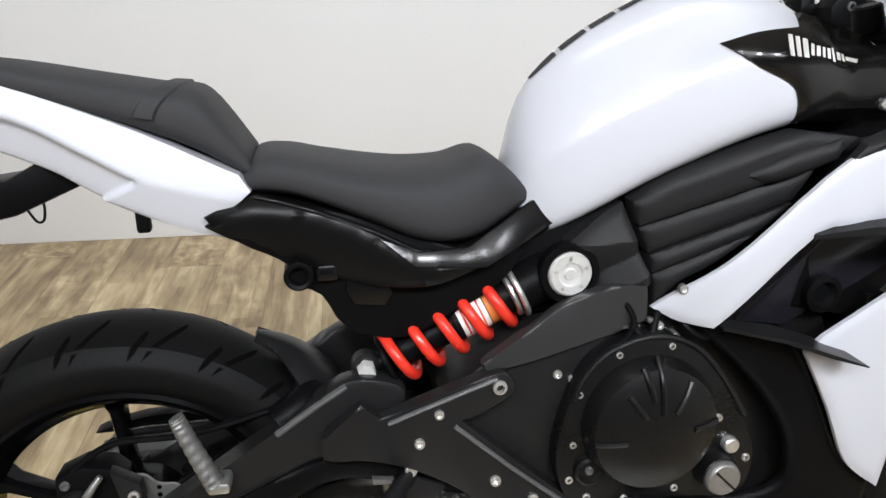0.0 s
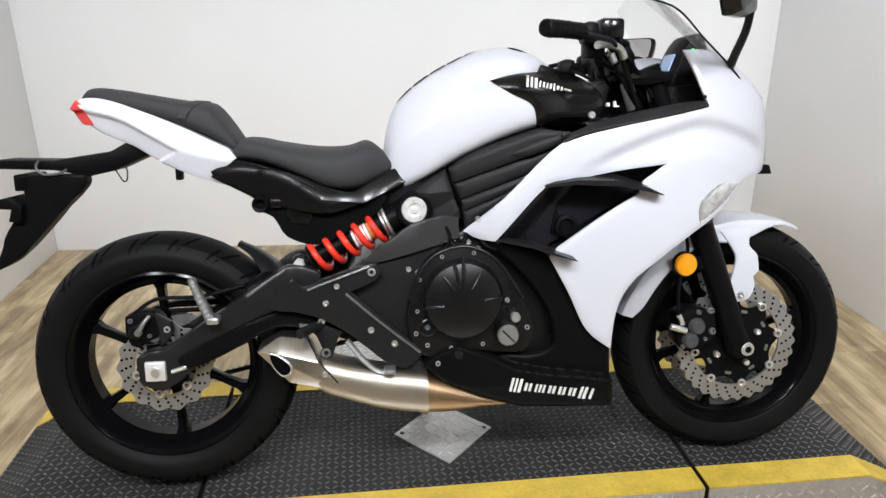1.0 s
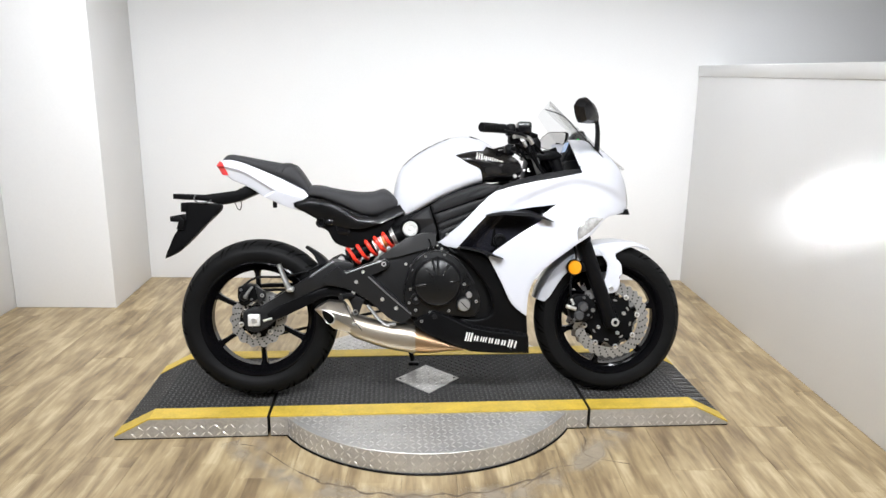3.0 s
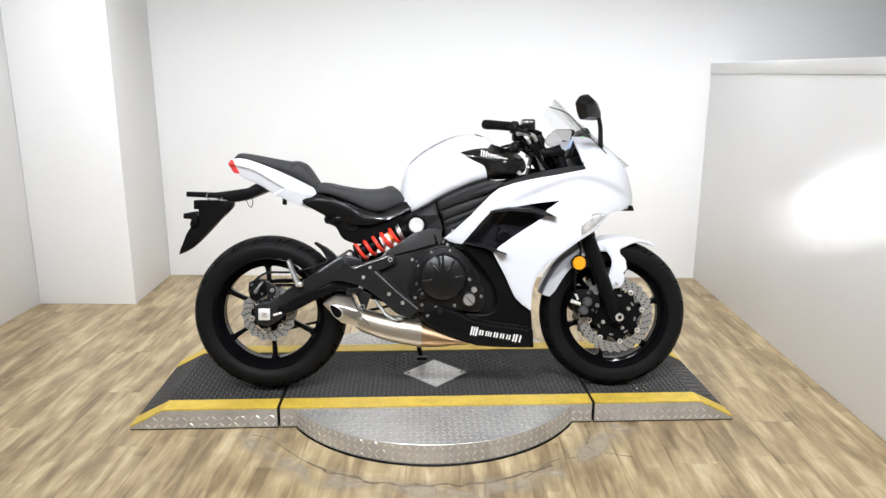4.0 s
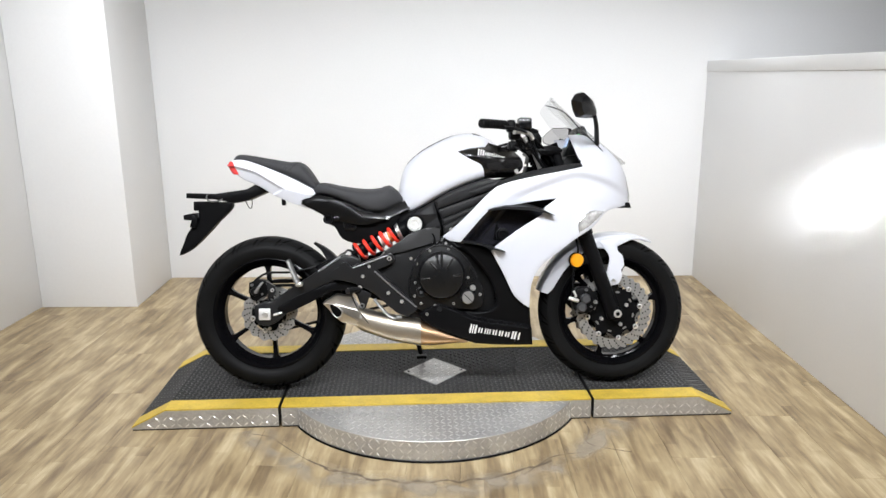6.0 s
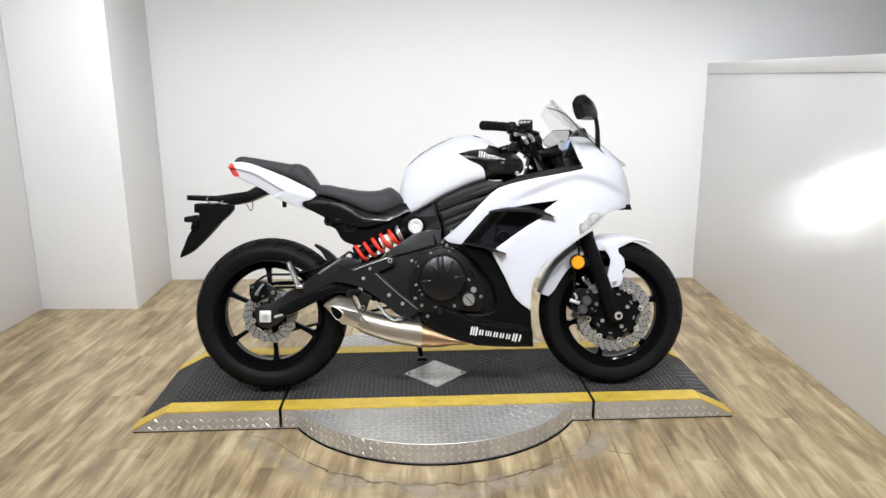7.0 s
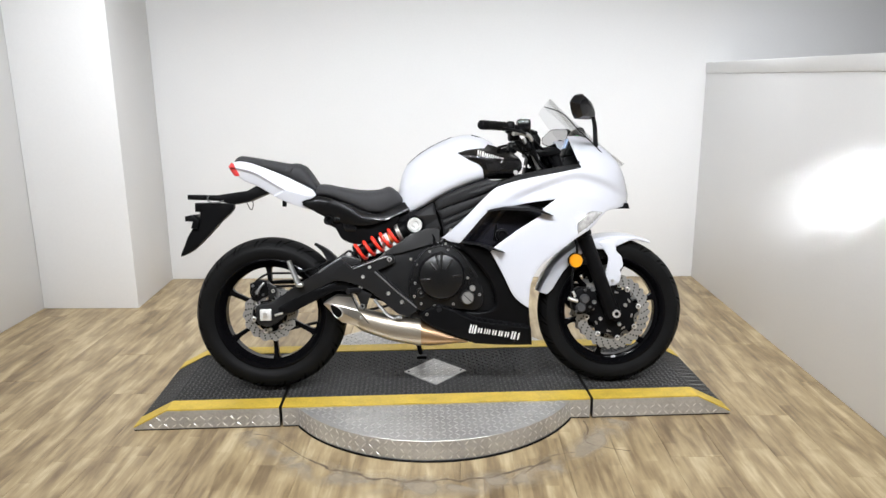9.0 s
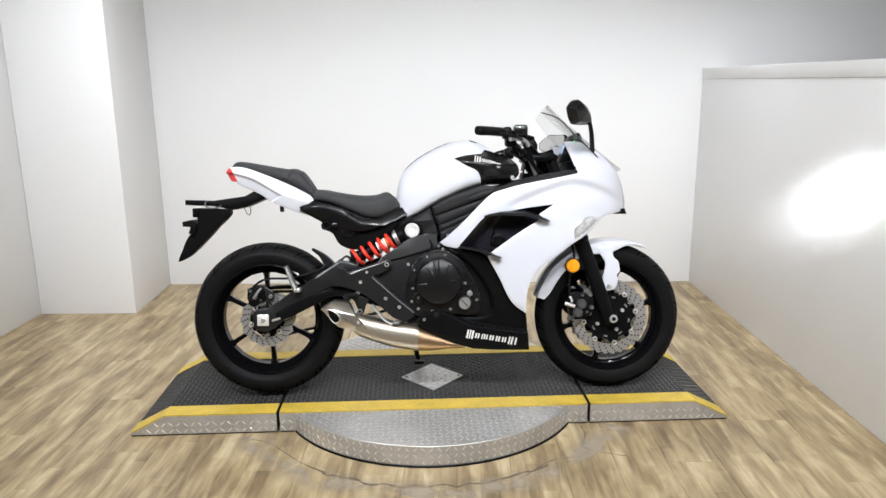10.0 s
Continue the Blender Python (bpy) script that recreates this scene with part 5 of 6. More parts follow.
trim_line = [Vector(p) for p in glide([(0.908, 0.807, 1), (0.930, 0.831, 1), (1.039, 0.866), (1.171, 0.891), (1.244, 0.898, 1), (1.240, 0.881, 1), (1.148, 0.864), (1.016, 0.839)], 5, True)]
lamp_side = [Vector(p) for p in glide([(1.226, 0.622, 1), (1.219, 0.664), (1.239, 0.694), (1.285, 0.720), (1.345, 0.714, 1), (1.290, 0.664)], 5, True)]
duct_line = [Vector(p) for p in glide([(0.765, 0.590, 1), (0.872, 0.718, 1), (0.935, 0.732), (1.063, 0.752), (1.14, 0.768, 1), (1.095, 0.700, 1), (0.999, 0.640), (0.895, 0.575, 1)], 4, True)]


def duct_y(x, z):
    edge = (z - 0.590) - (x - 0.765) * 1.19
    return fair_y(x, z) + 0.011 + 0.05 * max(0, min(1, (-edge - 0.01) / 0.07))


def blade(points, widths, name, sg):
    """A thin fin that stands out of the fairing along a line."""
    bm = bmesh.new()
    rings = []
    for (x, z), (out, deep, th) in zip(points, widths):
        y = fair_y(x, z)
        rings.append([bm.verts.new((x, a, c)) for a, c in ((y - out, z - th), (y - out, z + th * 0.4), (y + deep, z + th * 1.6), (y + deep, z + th * 0.4))])
    ring_faces(bm, rings)
    if sg > 0:
        flip(bm)
    return part(name, bm, DARK, bike, "satin black fairing fin")


for sg in (-1, 1):
    part("side_fairing", shell(fair_line, fair_y, 0.006, 0.008, 0.0035, sg), WHITE, bike, "glossy white side fairing with a scooped crease", 50)
    bp = part("belly_pan", shell(belly_line, belly_y, 0.006, 0.0045, 0.008, sg), BLACK, bike, "satin black belly pan with white brand shapes", 60)
    part("fairing_trim", shell(trim_line, lambda x, z: fair_y(x, z) - 0.001 + 0.9 * max(0, z - (0.84 + (x - 1.0) * 0.2)), 0.012, 0.004, 0.004, sg), FRAME, bike, "dark grey cockpit trim")
    part("turn_lens", shell(lamp_side, lambda x, z: fair_y(x, z) - 0.003, 0.02, 0.010, 0.006, sg), LENS, bike, "clear faceted turn signal lens")
    part("intake_duct", shell(duct_line, duct_y, 0.006, 0.010, 0.0, sg), DUCT, bike, "gloss black intake duct")
    blade([(0.872, 0.719), (0.935, 0.730), (1.03, 0.728), (1.09, 0.713), (1.122, 0.700)], [(0.004, 0.02, 0.004), (0.016, 0.03, 0.007), (0.028, 0.03, 0.009), (0.030, 0.02, 0.006), (0.028, 0.004, 0.0015)], "upper_fin", sg)
    blade([(0.775, 0.598), (0.845, 0.588), (0.895, 0.573), (0.936, 0.561)], [(0.004, 0.02, 0.003), (0.018, 0.02, 0.004), (0.032, 0.015, 0.004), (0.040, 0.004, 0.0015)], "lower_fin", sg)
    if sg > 0:
        continue
    bolt("fairing_screw", bike, 0.732, fair_y(0.732, 0.643) - 0.002, 0.643, 0.0065, ALLOY)
    bolt("fairing_screw", bike, 1.23, fair_y(1.23, 0.905) - 0.002, 0.905, 0.004, BLACK)
    bm = bmesh.new()
    cyl(bm, (0.685, belly_y(0.685, 0.332) + 0.004, 0.332), (0.685, belly_y(0.685, 0.332) - 0.002, 0.332), 0.011, 0.010, 20, 0.001)
    part("rubber_plug", bm, DARK, bp)
    bolt("pan_bolt", bp, 0.636, belly_y(0.636, 0.313) - 0.003, 0.313, 0.006, STEEL)
    bolt("pan_bolt", bp, 0.985, belly_y(0.985, 0.205) - 0.003, 0.205, 0.004, DARK)
    x = 0.802
    for ht, bars in ((0.034, (0.006, 0.005, 0.007)), (0.020, (0.006, 0.006)), (0.020, (0.005, 0.005, 0.005)), (0.020, (0.006, 0.006)), (0.020, (0.006, 0.006)), (0.020, (0.006, 0.006)), (0.031, (0.006, 0.007)), (0.028, (0.006,))):
        for wd in bars:
            z = 0.255 - (x - 0.80) * 0.165
            bm = bmesh.new()
            ln = [(x, z - ht * 0.45), (x + wd, z - ht * 0.45 - wd * 0.165), (x + wd + ht * 0.22, z + ht * 0.55 - wd * 0.165), (x + ht * 0.22, z + ht * 0.55)]
            lo = [bm.verts.new((a, belly_y(a, c) - 0.0012, c)) for a, c in ln]
            hi = [bm.verts.new((a, belly_y(a, c) - 0.0030, c)) for a, c in ln]
            ring_faces(bm, [lo, hi])
            part("logo_shape", bm, PAPER, bp, "plain white brand shape")
            x += wd + 0.0042
        x += 0.0045
    bm = bmesh.new()
    lathe(bm, [(0.026, -0.118), (0.026, -0.128), (0.018, -0.130), (0.012, -0.122), (0.0, -0.122), (0.0, -0.118)], 28, (0.936, 0, 0.622))
    part("horn", bm, BLACK, bike, "round black horn inside the duct")
# radiator and inner dark parts
bm = bmesh.new()
box(bm, 1.0, 1.03, -0.13, 0.13, 0.30, 0.62, 0.004)
part("radiator", bm, BLACK, bike)
bm = bmesh.new()
prism(bm, [(0.90, 0.60), (0.93, 0.82), (1.20, 0.87), (1.25, 0.80), (1.10, 0.68), (1.0, 0.58)], -0.115, 0.115, 0.005)
part("air_duct", bm, BLACK, bike)
# nose with headlamps, dash, screen
bm = bmesh.new()
edge = [(1.33, 0.965), (1.395, 0.918), (1.430, 0.875), (1.453, 0.840), (1.468, 0.80), (1.474, 0.772), (1.470, 0.735)]
rings = []
for x, z in edge:
    y = fair_y(x - 0.006, z)
    rings.append([bm.verts.new((x - 0.006 + 0.012 * (1 - u * u), y * -u, z)) for u in (k / 6 for k in range(-6, 7))])
ring_faces(bm, rings, False, False)
part("headlamp", bm, LENS, bike, "clear headlamp lens in the nose", 50)
bm = bmesh.new()
prism(bm, [(1.39, 0.722), (1.43, 0.744), (1.466, 0.744), (1.474, 0.722)], -0.05, 0.05, 0.004)
part("nose_lip", bm, BLACK, bike)
bm = bmesh.new()
prism(bm, [(1.10, 0.84), (1.16, 0.885), (1.20, 0.930), (1.24, 0.935), (1.30, 0.925), (1.36, 0.90), (1.30, 0.80)], -0.085, 0.085, 0.01)
part("cockpit_inner", bm, BLACK, bike, "black inner cockpit panel")
bm = bmesh.new()
prism(bm, [tuple(p) for p in glide([(1.200, 0.920), (1.219, 0.985), (1.240, 1.028), (1.263, 1.050), (1.282, 1.042), (1.294, 1.0), (1.29, 0.92)], 4, True)], -0.052, 0.060, 0.012)
dash = part("dashboard", bm, BLACK, bike, "black instrument cluster with a pale display")
bm = bmesh.new()
prism(bm, [(1.245, 0.925), (1.268, 0.992), (1.305, 0.975), (1.345, 0.925)], -0.10, 0.10, 0.01)
part("cockpit_inner", bm, BLACK, bike, "black inner cockpit panel")
bm = bmesh.new()
c0, c1 = Vector((1.208, -0.004, 0.966)), Vector((1.222, -0.004, 1.004))
nrm = Vector((-0.94, 0, 0.34)) * 0.004
q = [c0 + nrm + Vector((0, -0.026, 0)), c0 + nrm + Vector((0, 0.026, 0)), c1 + nrm + Vector((0, 0.026, 0)), c1 + nrm + Vector((0, -0.026, 0))]
ring_faces(bm, [[bm.verts.new(p - nrm) for p in q], [bm.verts.new(p) for p in q]])
part("display", bm, SCREEN_BLUE, dash, "pale blue display")
bm = bmesh.new()
cyl(bm, (1.256, -0.050, 1.011), (1.251, -0.056, 1.014), 0.0028, 0.0028, 12, 0.0005)
part("indicator_lamp", bm, GREEN, dash, "small lit green indicator")
bm = bmesh.new()
outer, inner = [], []
NU, NS = 16, 18
for lay, off in ((outer, 0.0), (inner, -0.003)):
    for i in range(NS + 1):
        s = i / NS
        hw = ip([(0, 0.06), (0.25, 0.115), (0.5, 0.135), (0.75, 0.122), (1.0, 0.080)], s)
        cxs, czs = ip([(0, 1.462), (0.35, 1.355), (0.7, 1.235), (1.0, 1.150)], s), ip([(0, 0.905), (0.35, 0.985), (0.7, 1.085), (1.0, 1.168)], s)
        lay.append([bm.verts.new((cxs - 0.075 * (u * u) * (1 - 0.6 * s) + off, hw * u, czs - 0.03 * u * u - 0.02 * s * abs(u) ** 3 + off)) for u in (2 * k / NU - 1 for k in range(NU + 1))])
for lay in (outer, inner):
    for p, q in zip(lay, lay[1:]):
        for k in range(NU):
            bm.faces.new((p[k], p[k + 1], q[k + 1], q[k]))
for k in range(NU):
    for i in (0, NS):
        bm.faces.new((outer[i][k], outer[i][k + 1], inner[i][k + 1], inner[i][k]))
for i in range(NS):
    for k in (0, NU):
        bm.faces.new((outer[i][k], outer[i + 1][k], inner[i + 1][k], inner[i][k]))
ws = part("windscreen", bm, GLASS, bike, "clear curved windscreen", 60)
ws.visible_shadow = False
bm = bmesh.new()
tube(bm, [(1.387, -0.06, 0.875), (1.330, -0.122, 0.945), (1.235, -0.136, 1.03), (1.175, -0.120, 1.095), (1.112, -0.080, 1.125)], 0.0022, 6)
part("screen_edge", bm, DARK, ws)

# front end
for sg in (-1, 1):
    bm = bmesh.new()
    y = 0.084 * sg
    cyl(bm, (1.402, y, 0.285), (1.262, y, 0.650), 0.0285, 0.030, 28, 0.003)
    cyl(bm, (1.276, y, 0.612), (1.256, y, 0.664), 0.034, 0.034, 28, 0.004)
    cyl(bm, (1.300, y, 0.552), (1.137, y, 0.975), 0.0205, 0.0205, 24, 0.002)
    cyl(bm, (1.398, y - 0.012, 0.303), (1.398, y + 0.012, 0.303), 0.032, 0.032, 24, 0.004)
    part("fork_leg", bm, BLACK, bike, "satin black telescopic fork leg")
    bm = bmesh.new()
    prism(bm, [(1.232, 0.392), (1.258, 0.406), (1.300, 0.404), (1.326, 0.386), (1.330, 0.340), (1.312, 0.318), (1.286, 0.302), (1.252, 0.298), (1.232, 0.320), (1.226, 0.356)], sg * 0.098, sg * 0.045, 0.005)
    fc = part("front_caliper", bm, BLACK, bike, "black two-piston front caliper")
    if sg < 0:
        for x, z, r in ((1.277, 0.362, 0.0215), (1.262, 0.328, 0.0215)):
            bm = bmesh.new()
            cyl(bm, (x, -0.092, z), (x, -0.112, z), r, r - 0.003, 24, 0.004)
            part("piston_boss", bm, CHARCOAL, fc, "dark grey piston boss")
        for x, z, r in ((1.310, 0.401, 0.0085), (1.317, 0.349, 0.0085), (1.280, 0.398, 0.006), (1.244, 0.312, 0.005), (1.300, 0.330, 0.005)):
            bolt("caliper_bolt", fc, x, -0.104, z, r, PEG if r > 0.008 else EDGE)
        bm = bmesh.new()
        tube(bm, [(1.208, -0.106, 0.367), (1.224, -0.108, 0.362), (1.246, -0.108, 0.355)], 0.0078, 10)
        tube(bm, [(1.226, -0.106, 0.395), (1.231, -0.108, 0.384), (1.236, -0.108, 0.372)], 0.0060, 10)
        part("bleed_fitting", bm, STEEL, fc)
        bm = bmesh.new()
        tube(bm, [(1.228, -0.108, 0.375), (1.224, -0.104, 0.43), (1.228, -0.10, 0.48), (1.245, -0.095, 0.56), (1.22, -0.08, 0.66)], 0.0045, 8)
        part("brake_hose", bm, BLACK, fc)
        bm = bmesh.new()
        lathe(bm, [(0.0275, -0.098), (0.0275, -0.104), (0.0245, -0.109), (0.0, -0.111), (0.0, -0.098)], 32, (1.239, 0, 0.517))
        rf = part("fork_reflector", bm, AMBER, bike, "round amber reflector on the fork")
        bm = bmesh.new()
        lathe(bm, [(0.031, -0.092), (0.031, -0.102), (0.027, -0.102), (0.027, -0.092)], 32, (1.239, 0, 0.517))
        box(bm, 1.225, 1.29, -0.097, -0.087, 0.500, 0.535, 0.004)
        part("reflector_holder", bm, BLACK, rf)
# mudguard
bm = bmesh.new()
rings = []
for i in range(41):
    deg = 60 + 105 * i / 40
    a = radians(deg)
    side = ip([(60, 0.004), (75, 0.014), (88, 0.045), (100, 0.05), (112, 0.036), (135, 0.044), (158, 0.044), (165, 0.030)], deg)
    half = ip([(60, 0.030), (75, 0.060), (100, 0.074), (150, 0.068), (165, 0.058)], deg)
    top = RF + ip([(60, 0.022), (90, 0.013), (125, 0.013), (165, 0.013)], deg)
    sec = [(-half - 0.002, -side), (-half - 0.001, -side * 0.6), (-half, -min(side * 0.4, 0.012)), (-half * 0.95, -min(side * 0.2, 0.005)), (-half * 0.7, 0.0), (-half * 0.3, 0.004), (half * 0.3, 0.004), (half * 0.7, 0.0), (half * 0.95, -min(side * 0.2, 0.005)), (half, -min(side * 0.4, 0.012)), (half + 0.001, -side * 0.6), (half + 0.002, -side)]
    sec += [(y * 0.96, d - 0.004) for y, d in sec[::-1]]
    rings.append([bm.verts.new((BASE + (top + d) * math.cos(a), y, RF + (top + d) * math.sin(a))) for y, d in sec])
ring_faces(bm, rings)
mg = part("front_mudguard", bm, WHITE, bike, "glossy white front mudguard", 24)
leg_line = [Vector(p) for p in glide([(1.335, 0.590, 1), (1.362, 0.555), (1.378, 0.525), (1.374, 0.490), (1.366, 0.460), (1.362, 0.433), (1.384, 0.414), (1.418, 0.420), (1.431, 0.451), (1.426, 0.477, 1), (1.439, 0.491, 1), (1.432, 0.530), (1.410, 0.556), (1.415, 0.600, 1)], 4, True)]
for sg in (-1, 1):
    lg = part("mudguard_leg", shell(leg_line, lambda x, z: -0.078 - 0.004 * math.sin((z - 0.4) * 15), 0.006, 0.008, 0.002, sg), WHITE, mg, "white mudguard stay", 40)
bolt("mudguard_bolt", mg, 1.396, -0.0855, 0.432, 0.008, ALLOY)

# bars and controls
bm = bmesh.new()
tube(bm, [(0.842, -0.285, 1.034), (0.88, -0.25, 1.036), (0.955, -0.185, 1.038), (1.02, -0.13, 1.032), (1.075, -0.09, 1.02)], 0.011, 12)
hb = part("handlebar", bm, BLACK, bike, "black handlebar")
bm = bmesh.new()
tube(bm, [(0.848, -0.279, 1.034), (0.88, -0.25, 1.036), (0.934, -0.203, 1.037)], lambda s: 0.0168 + 0.001 * math.cos(40 * s), 16, 8)
part("grip", bm, TYRE, hb, "ribbed black rubber grip")
bm = bmesh.new()
cyl(bm, (0.832, -0.294, 1.034), (0.852, -0.276, 1.034), 0.0165, 0.018, 20, 0.004)
part("bar_end", bm, BLACK, hb)
bm = bmesh.new()
box(bm, 0.940, 0.976, -0.205, -0.155, 1.012, 1.058, 0.012)
box(bm, 0.955, 0.998, -0.18, -0.13, 0.985, 1.03, 0.01)
part("switch_housing", bm, BLACK, hb)
bm = bmesh.new()
box(bm, 0.990, 1.044, -0.165, -0.115, 1.026, 1.070, 0.009)
part("fluid_reservoir", bm, GLOSS, hb, "square black brake fluid reservoir")
bm = bmesh.new()
tube(bm, [(0.968, -0.205, 1.010), (1.000, -0.180, 1.014), (1.034, -0.160, 1.006), (1.048, -0.150, 0.988)], 0.0085, 10)
part("master_cylinder", bm, ALLOY, hb, "bare alloy master cylinder")
bm = bmesh.new()
tube(bm, [(1.02, -0.17, 1.013), (0.995, -0.22, 1.016), (0.955, -0.26, 1.019), (0.915, -0.292, 1.021)], 0.005, 8, 8, 1.4)
part("brake_lever", bm, BLACK, hb)
for pts, r, mat, nm in (([(1.045, -0.150, 0.992), (1.06, -0.15, 0.945), (1.085, -0.15, 0.885)], 0.005, BLACK, "brake_hose"),
                        ([(0.96, -0.19, 1.02), (1.01, -0.14, 0.99), (1.07, -0.10, 0.93), (1.10, -0.08, 0.87)], 0.004, BLACK, "throttle_cable"),
                        ([(0.965, -0.185, 1.012), (1.0, -0.13, 0.965), (1.05, -0.09, 0.92), (1.08, -0.06, 0.87)], 0.004, BLACK, "throttle_cable"),
                        ([(0.98, -0.17, 1.035), (1.04, -0.10, 1.01), (1.10, -0.04, 0.95), (1.12, 0.02, 0.88)], 0.005, BLACK, "wire_loom")):
    bm = bmesh.new()
    tube(bm, pts, r, 8)
    part(nm, bm, mat, hb)
bm = bmesh.new()
cyl(bm, (1.060, -0.122, 0.936), (1.084, -0.116, 0.878), 0.009, 0.010, 18, 0.002)
part("fork_cap", bm, PEG, hb, "bright tube below the bar")
bm = bmesh.new()
tube(bm, [(0.902, 0.330, 0.955), (0.94, 0.285, 0.960), (0.99, 0.205, 0.975), (1.04, 0.13, 0.988), (1.085, 0.09, 0.985)], lambda s: 0.0165 if s < 0.4 else 0.011, 12)
part("left_bar", bm, BLACK, hb)
bm = bmesh.new()
box(bm, 0.996, 1.040, 0.140, 0.195, 0.955, 1.008, 0.016)
box(bm, 1.036, 1.066, 0.110, 0.155, 0.965, 1.016, 0.012)
part("switch_housing", bm, BLACK, hb)
bm = bmesh.new()
tube(bm, [(1.030, 0.150, 1.000), (1.010, 0.200, 0.998), (0.970, 0.260, 0.990)], 0.006, 8)
part("clutch_lever", bm, BLACK, hb)
for x, y in ((1.062, -0.084), (1.078, 0.080)):
    bm = bmesh.new()
    prism(bm, [(x - 0.026, 0.955), (x - 0.030, 0.992), (x - 0.010, 1.018), (x + 0.018, 1.020), (x + 0.032, 0.998), (x + 0.030, 0.955)], y - 0.020, y + 0.020, 0.006)
    part("bar_riser", bm, BLACK, hb)
    bolt("riser_bolt", hb, x + 0.002, y - 0.024, 0.992, 0.0075, EDGE)
bm = bmesh.new()
cyl(bm, (1.062, 0.0, 0.955), (1.052, 0.0, 0.992), 0.021, 0.019, 24, 0.003)
part("ignition_switch", bm, BLACK, hb)
for k, (p, q) in enumerate((((0.975, -0.165, 0.99), (1.115, -0.10, 0.885)), ((0.985, -0.15, 0.985), (1.10, -0.12, 0.880)), ((1.01, -0.14, 1.02), (1.13, -0.07, 0.90)), ((1.02, 0.14, 0.98), (1.10, -0.02, 0.90)), ((1.035, -0.14, 1.03), (1.14, -0.095, 0.905)))):
    p, q = Vector(p), Vector(q)
    bm = bmesh.new()
    tube(bm, [p, p.lerp(q, 0.35) + Vector((0.018 - 0.008 * k, -0.012, 0.006)), p.lerp(q, 0.7) + Vector((0.010, -0.008 + 0.004 * k, -0.004)), q], 0.0042 + 0.0008 * (k % 3), 8)
    part("control_cable", bm, BLACK, hb)
for x, y, z, r in ((1.030, -0.155, 0.975, 0.010), (1.055, -0.145, 0.955, 0.008), (1.012, -0.165, 0.995, 0.009), (1.070, -0.130, 0.935, 0.007)):
    bm = bmesh.new()
    cyl(bm, (x, y, z), (x + 0.010, y - 0.004, z - 0.020), r, r * 0.8, 12, 0.002)
    part("cable_ferrule", bm, (BLACK, PEG, BLACK, EDGE)[round(r * 1000) % 4], hb)
bm = bmesh.new()
prism(bm, [tuple(p) for p in glide([(1.05, 0.945), (1.09, 0.965), (1.16, 0.962), (1.17, 0.94), (1.09, 0.93)], 4, True)], -0.115, 0.115, 0.008)
part("triple_clamp", bm, BLACK, hb, "black upper fork clamp")
bm = bmesh.new()
prism(bm, [(1.04, 0.86), (1.06, 0.96), (1.14, 0.96), (1.16, 0.86)], -0.05, 0.05, 0.006)
part("steering_head", bm, BLACK, bike)
bm = bmesh.new()
box(bm, 1.020, 1.027, -0.135, -0.122, 0.886, 0.894, 0.002)
box(bm, 1.036, 1.041, -0.136, -0.124, 0.886, 0.898, 0.002)
box(bm, 1.036, 1.047, -0.137, -0.126, 0.885, 0.888, 0.001)
part("cable_clip", bm, PAPER, bike)
# mirrors
for sg in (-1, 1):
    base = Vector((1.316, sg * 0.095, 0.958))
    top = Vector((1.252, sg * 0.280, 1.066 if sg < 0 else 1.020))
    bm = bmesh.new()
    tube(bm, [base, base.lerp(top, 0.3) + Vector((0.0, sg * 0.006, 0.004)), base.lerp(top, 0.7) + Vector((0.003, sg * 0.004, 0.0)), top], lambda s: 0.0105 - 0.003 * s, 12, 8)
    box(bm, 1.290, 1.338, sg * 0.095 - 0.02, sg * 0.095 + 0.02, 0.945, 0.962, 0.006)
    st = part("mirror", bm, BLACK, bike, "black mirror on a slim stalk")
    c = Vector((1.206, -0.300, 1.092)) if sg < 0 else Vector((1.237, 0.300, 1.033))
    shape = [(-0.062, 0.016), (-0.045, 0.040), (-0.018, 0.050), (0.020, 0.030), (0.050, -0.010), (0.055, -0.030), (0.030, -0.038), (-0.030, -0.040), (-0.048, -0.018)]
    if sg > 0:
        shape = [(-0.057, 0.004), (-0.038, 0.024), (-0.014, 0.043), (0.020, 0.040), (0.059, 0.034), (0.056, -0.014), (0.030, -0.028), (-0.006, -0.043), (-0.051, -0.024)]
    bm = bmesh.new()
    n = Vector((-0.62, 0.76, 0.10) if sg < 0 else (-0.75, -0.65, 0.08)).normalized()
    u = Vector((0.76, 0.62, 0.0) if sg < 0 else (0.65, -0.75, 0.0)).normalized()
    v = n.cross(u) * (1 if n.cross(u).z > 0 else -1)
    out = [Vector(p) for p in glide([(a, d, 1) if i in (0, 2, 5, 7) else (a, d) for i, (a, d) in enumerate(shape)], 4, True)]
    rings = []
    for k, s2 in ((0.006, 0.96), (0.0, 1.0), (-0.012, 0.97), (-0.028, 0.72), (-0.036, 0.30)):
        rings.append([bm.verts.new(c + n * k + u * p.x * s2 * (1.15 if sg < 0 else 1.32) + v * p.y * s2) for p in out])
    ring_faces(bm, rings)
    shl = part("mirror_shell", bm, GLOSS, st, "faceted black mirror shell", 25)
    bm = bmesh.new()
    ring_faces(bm, [[bm.verts.new(c + n * k + u * p.x * 0.90 * (1.15 if sg < 0 else 1.32) + v * p.y * 0.90) for p in out] for k in (0.0055, 0.0075)])
    part("mirror_glass", bm, MIRROR, st, "mirror glass")
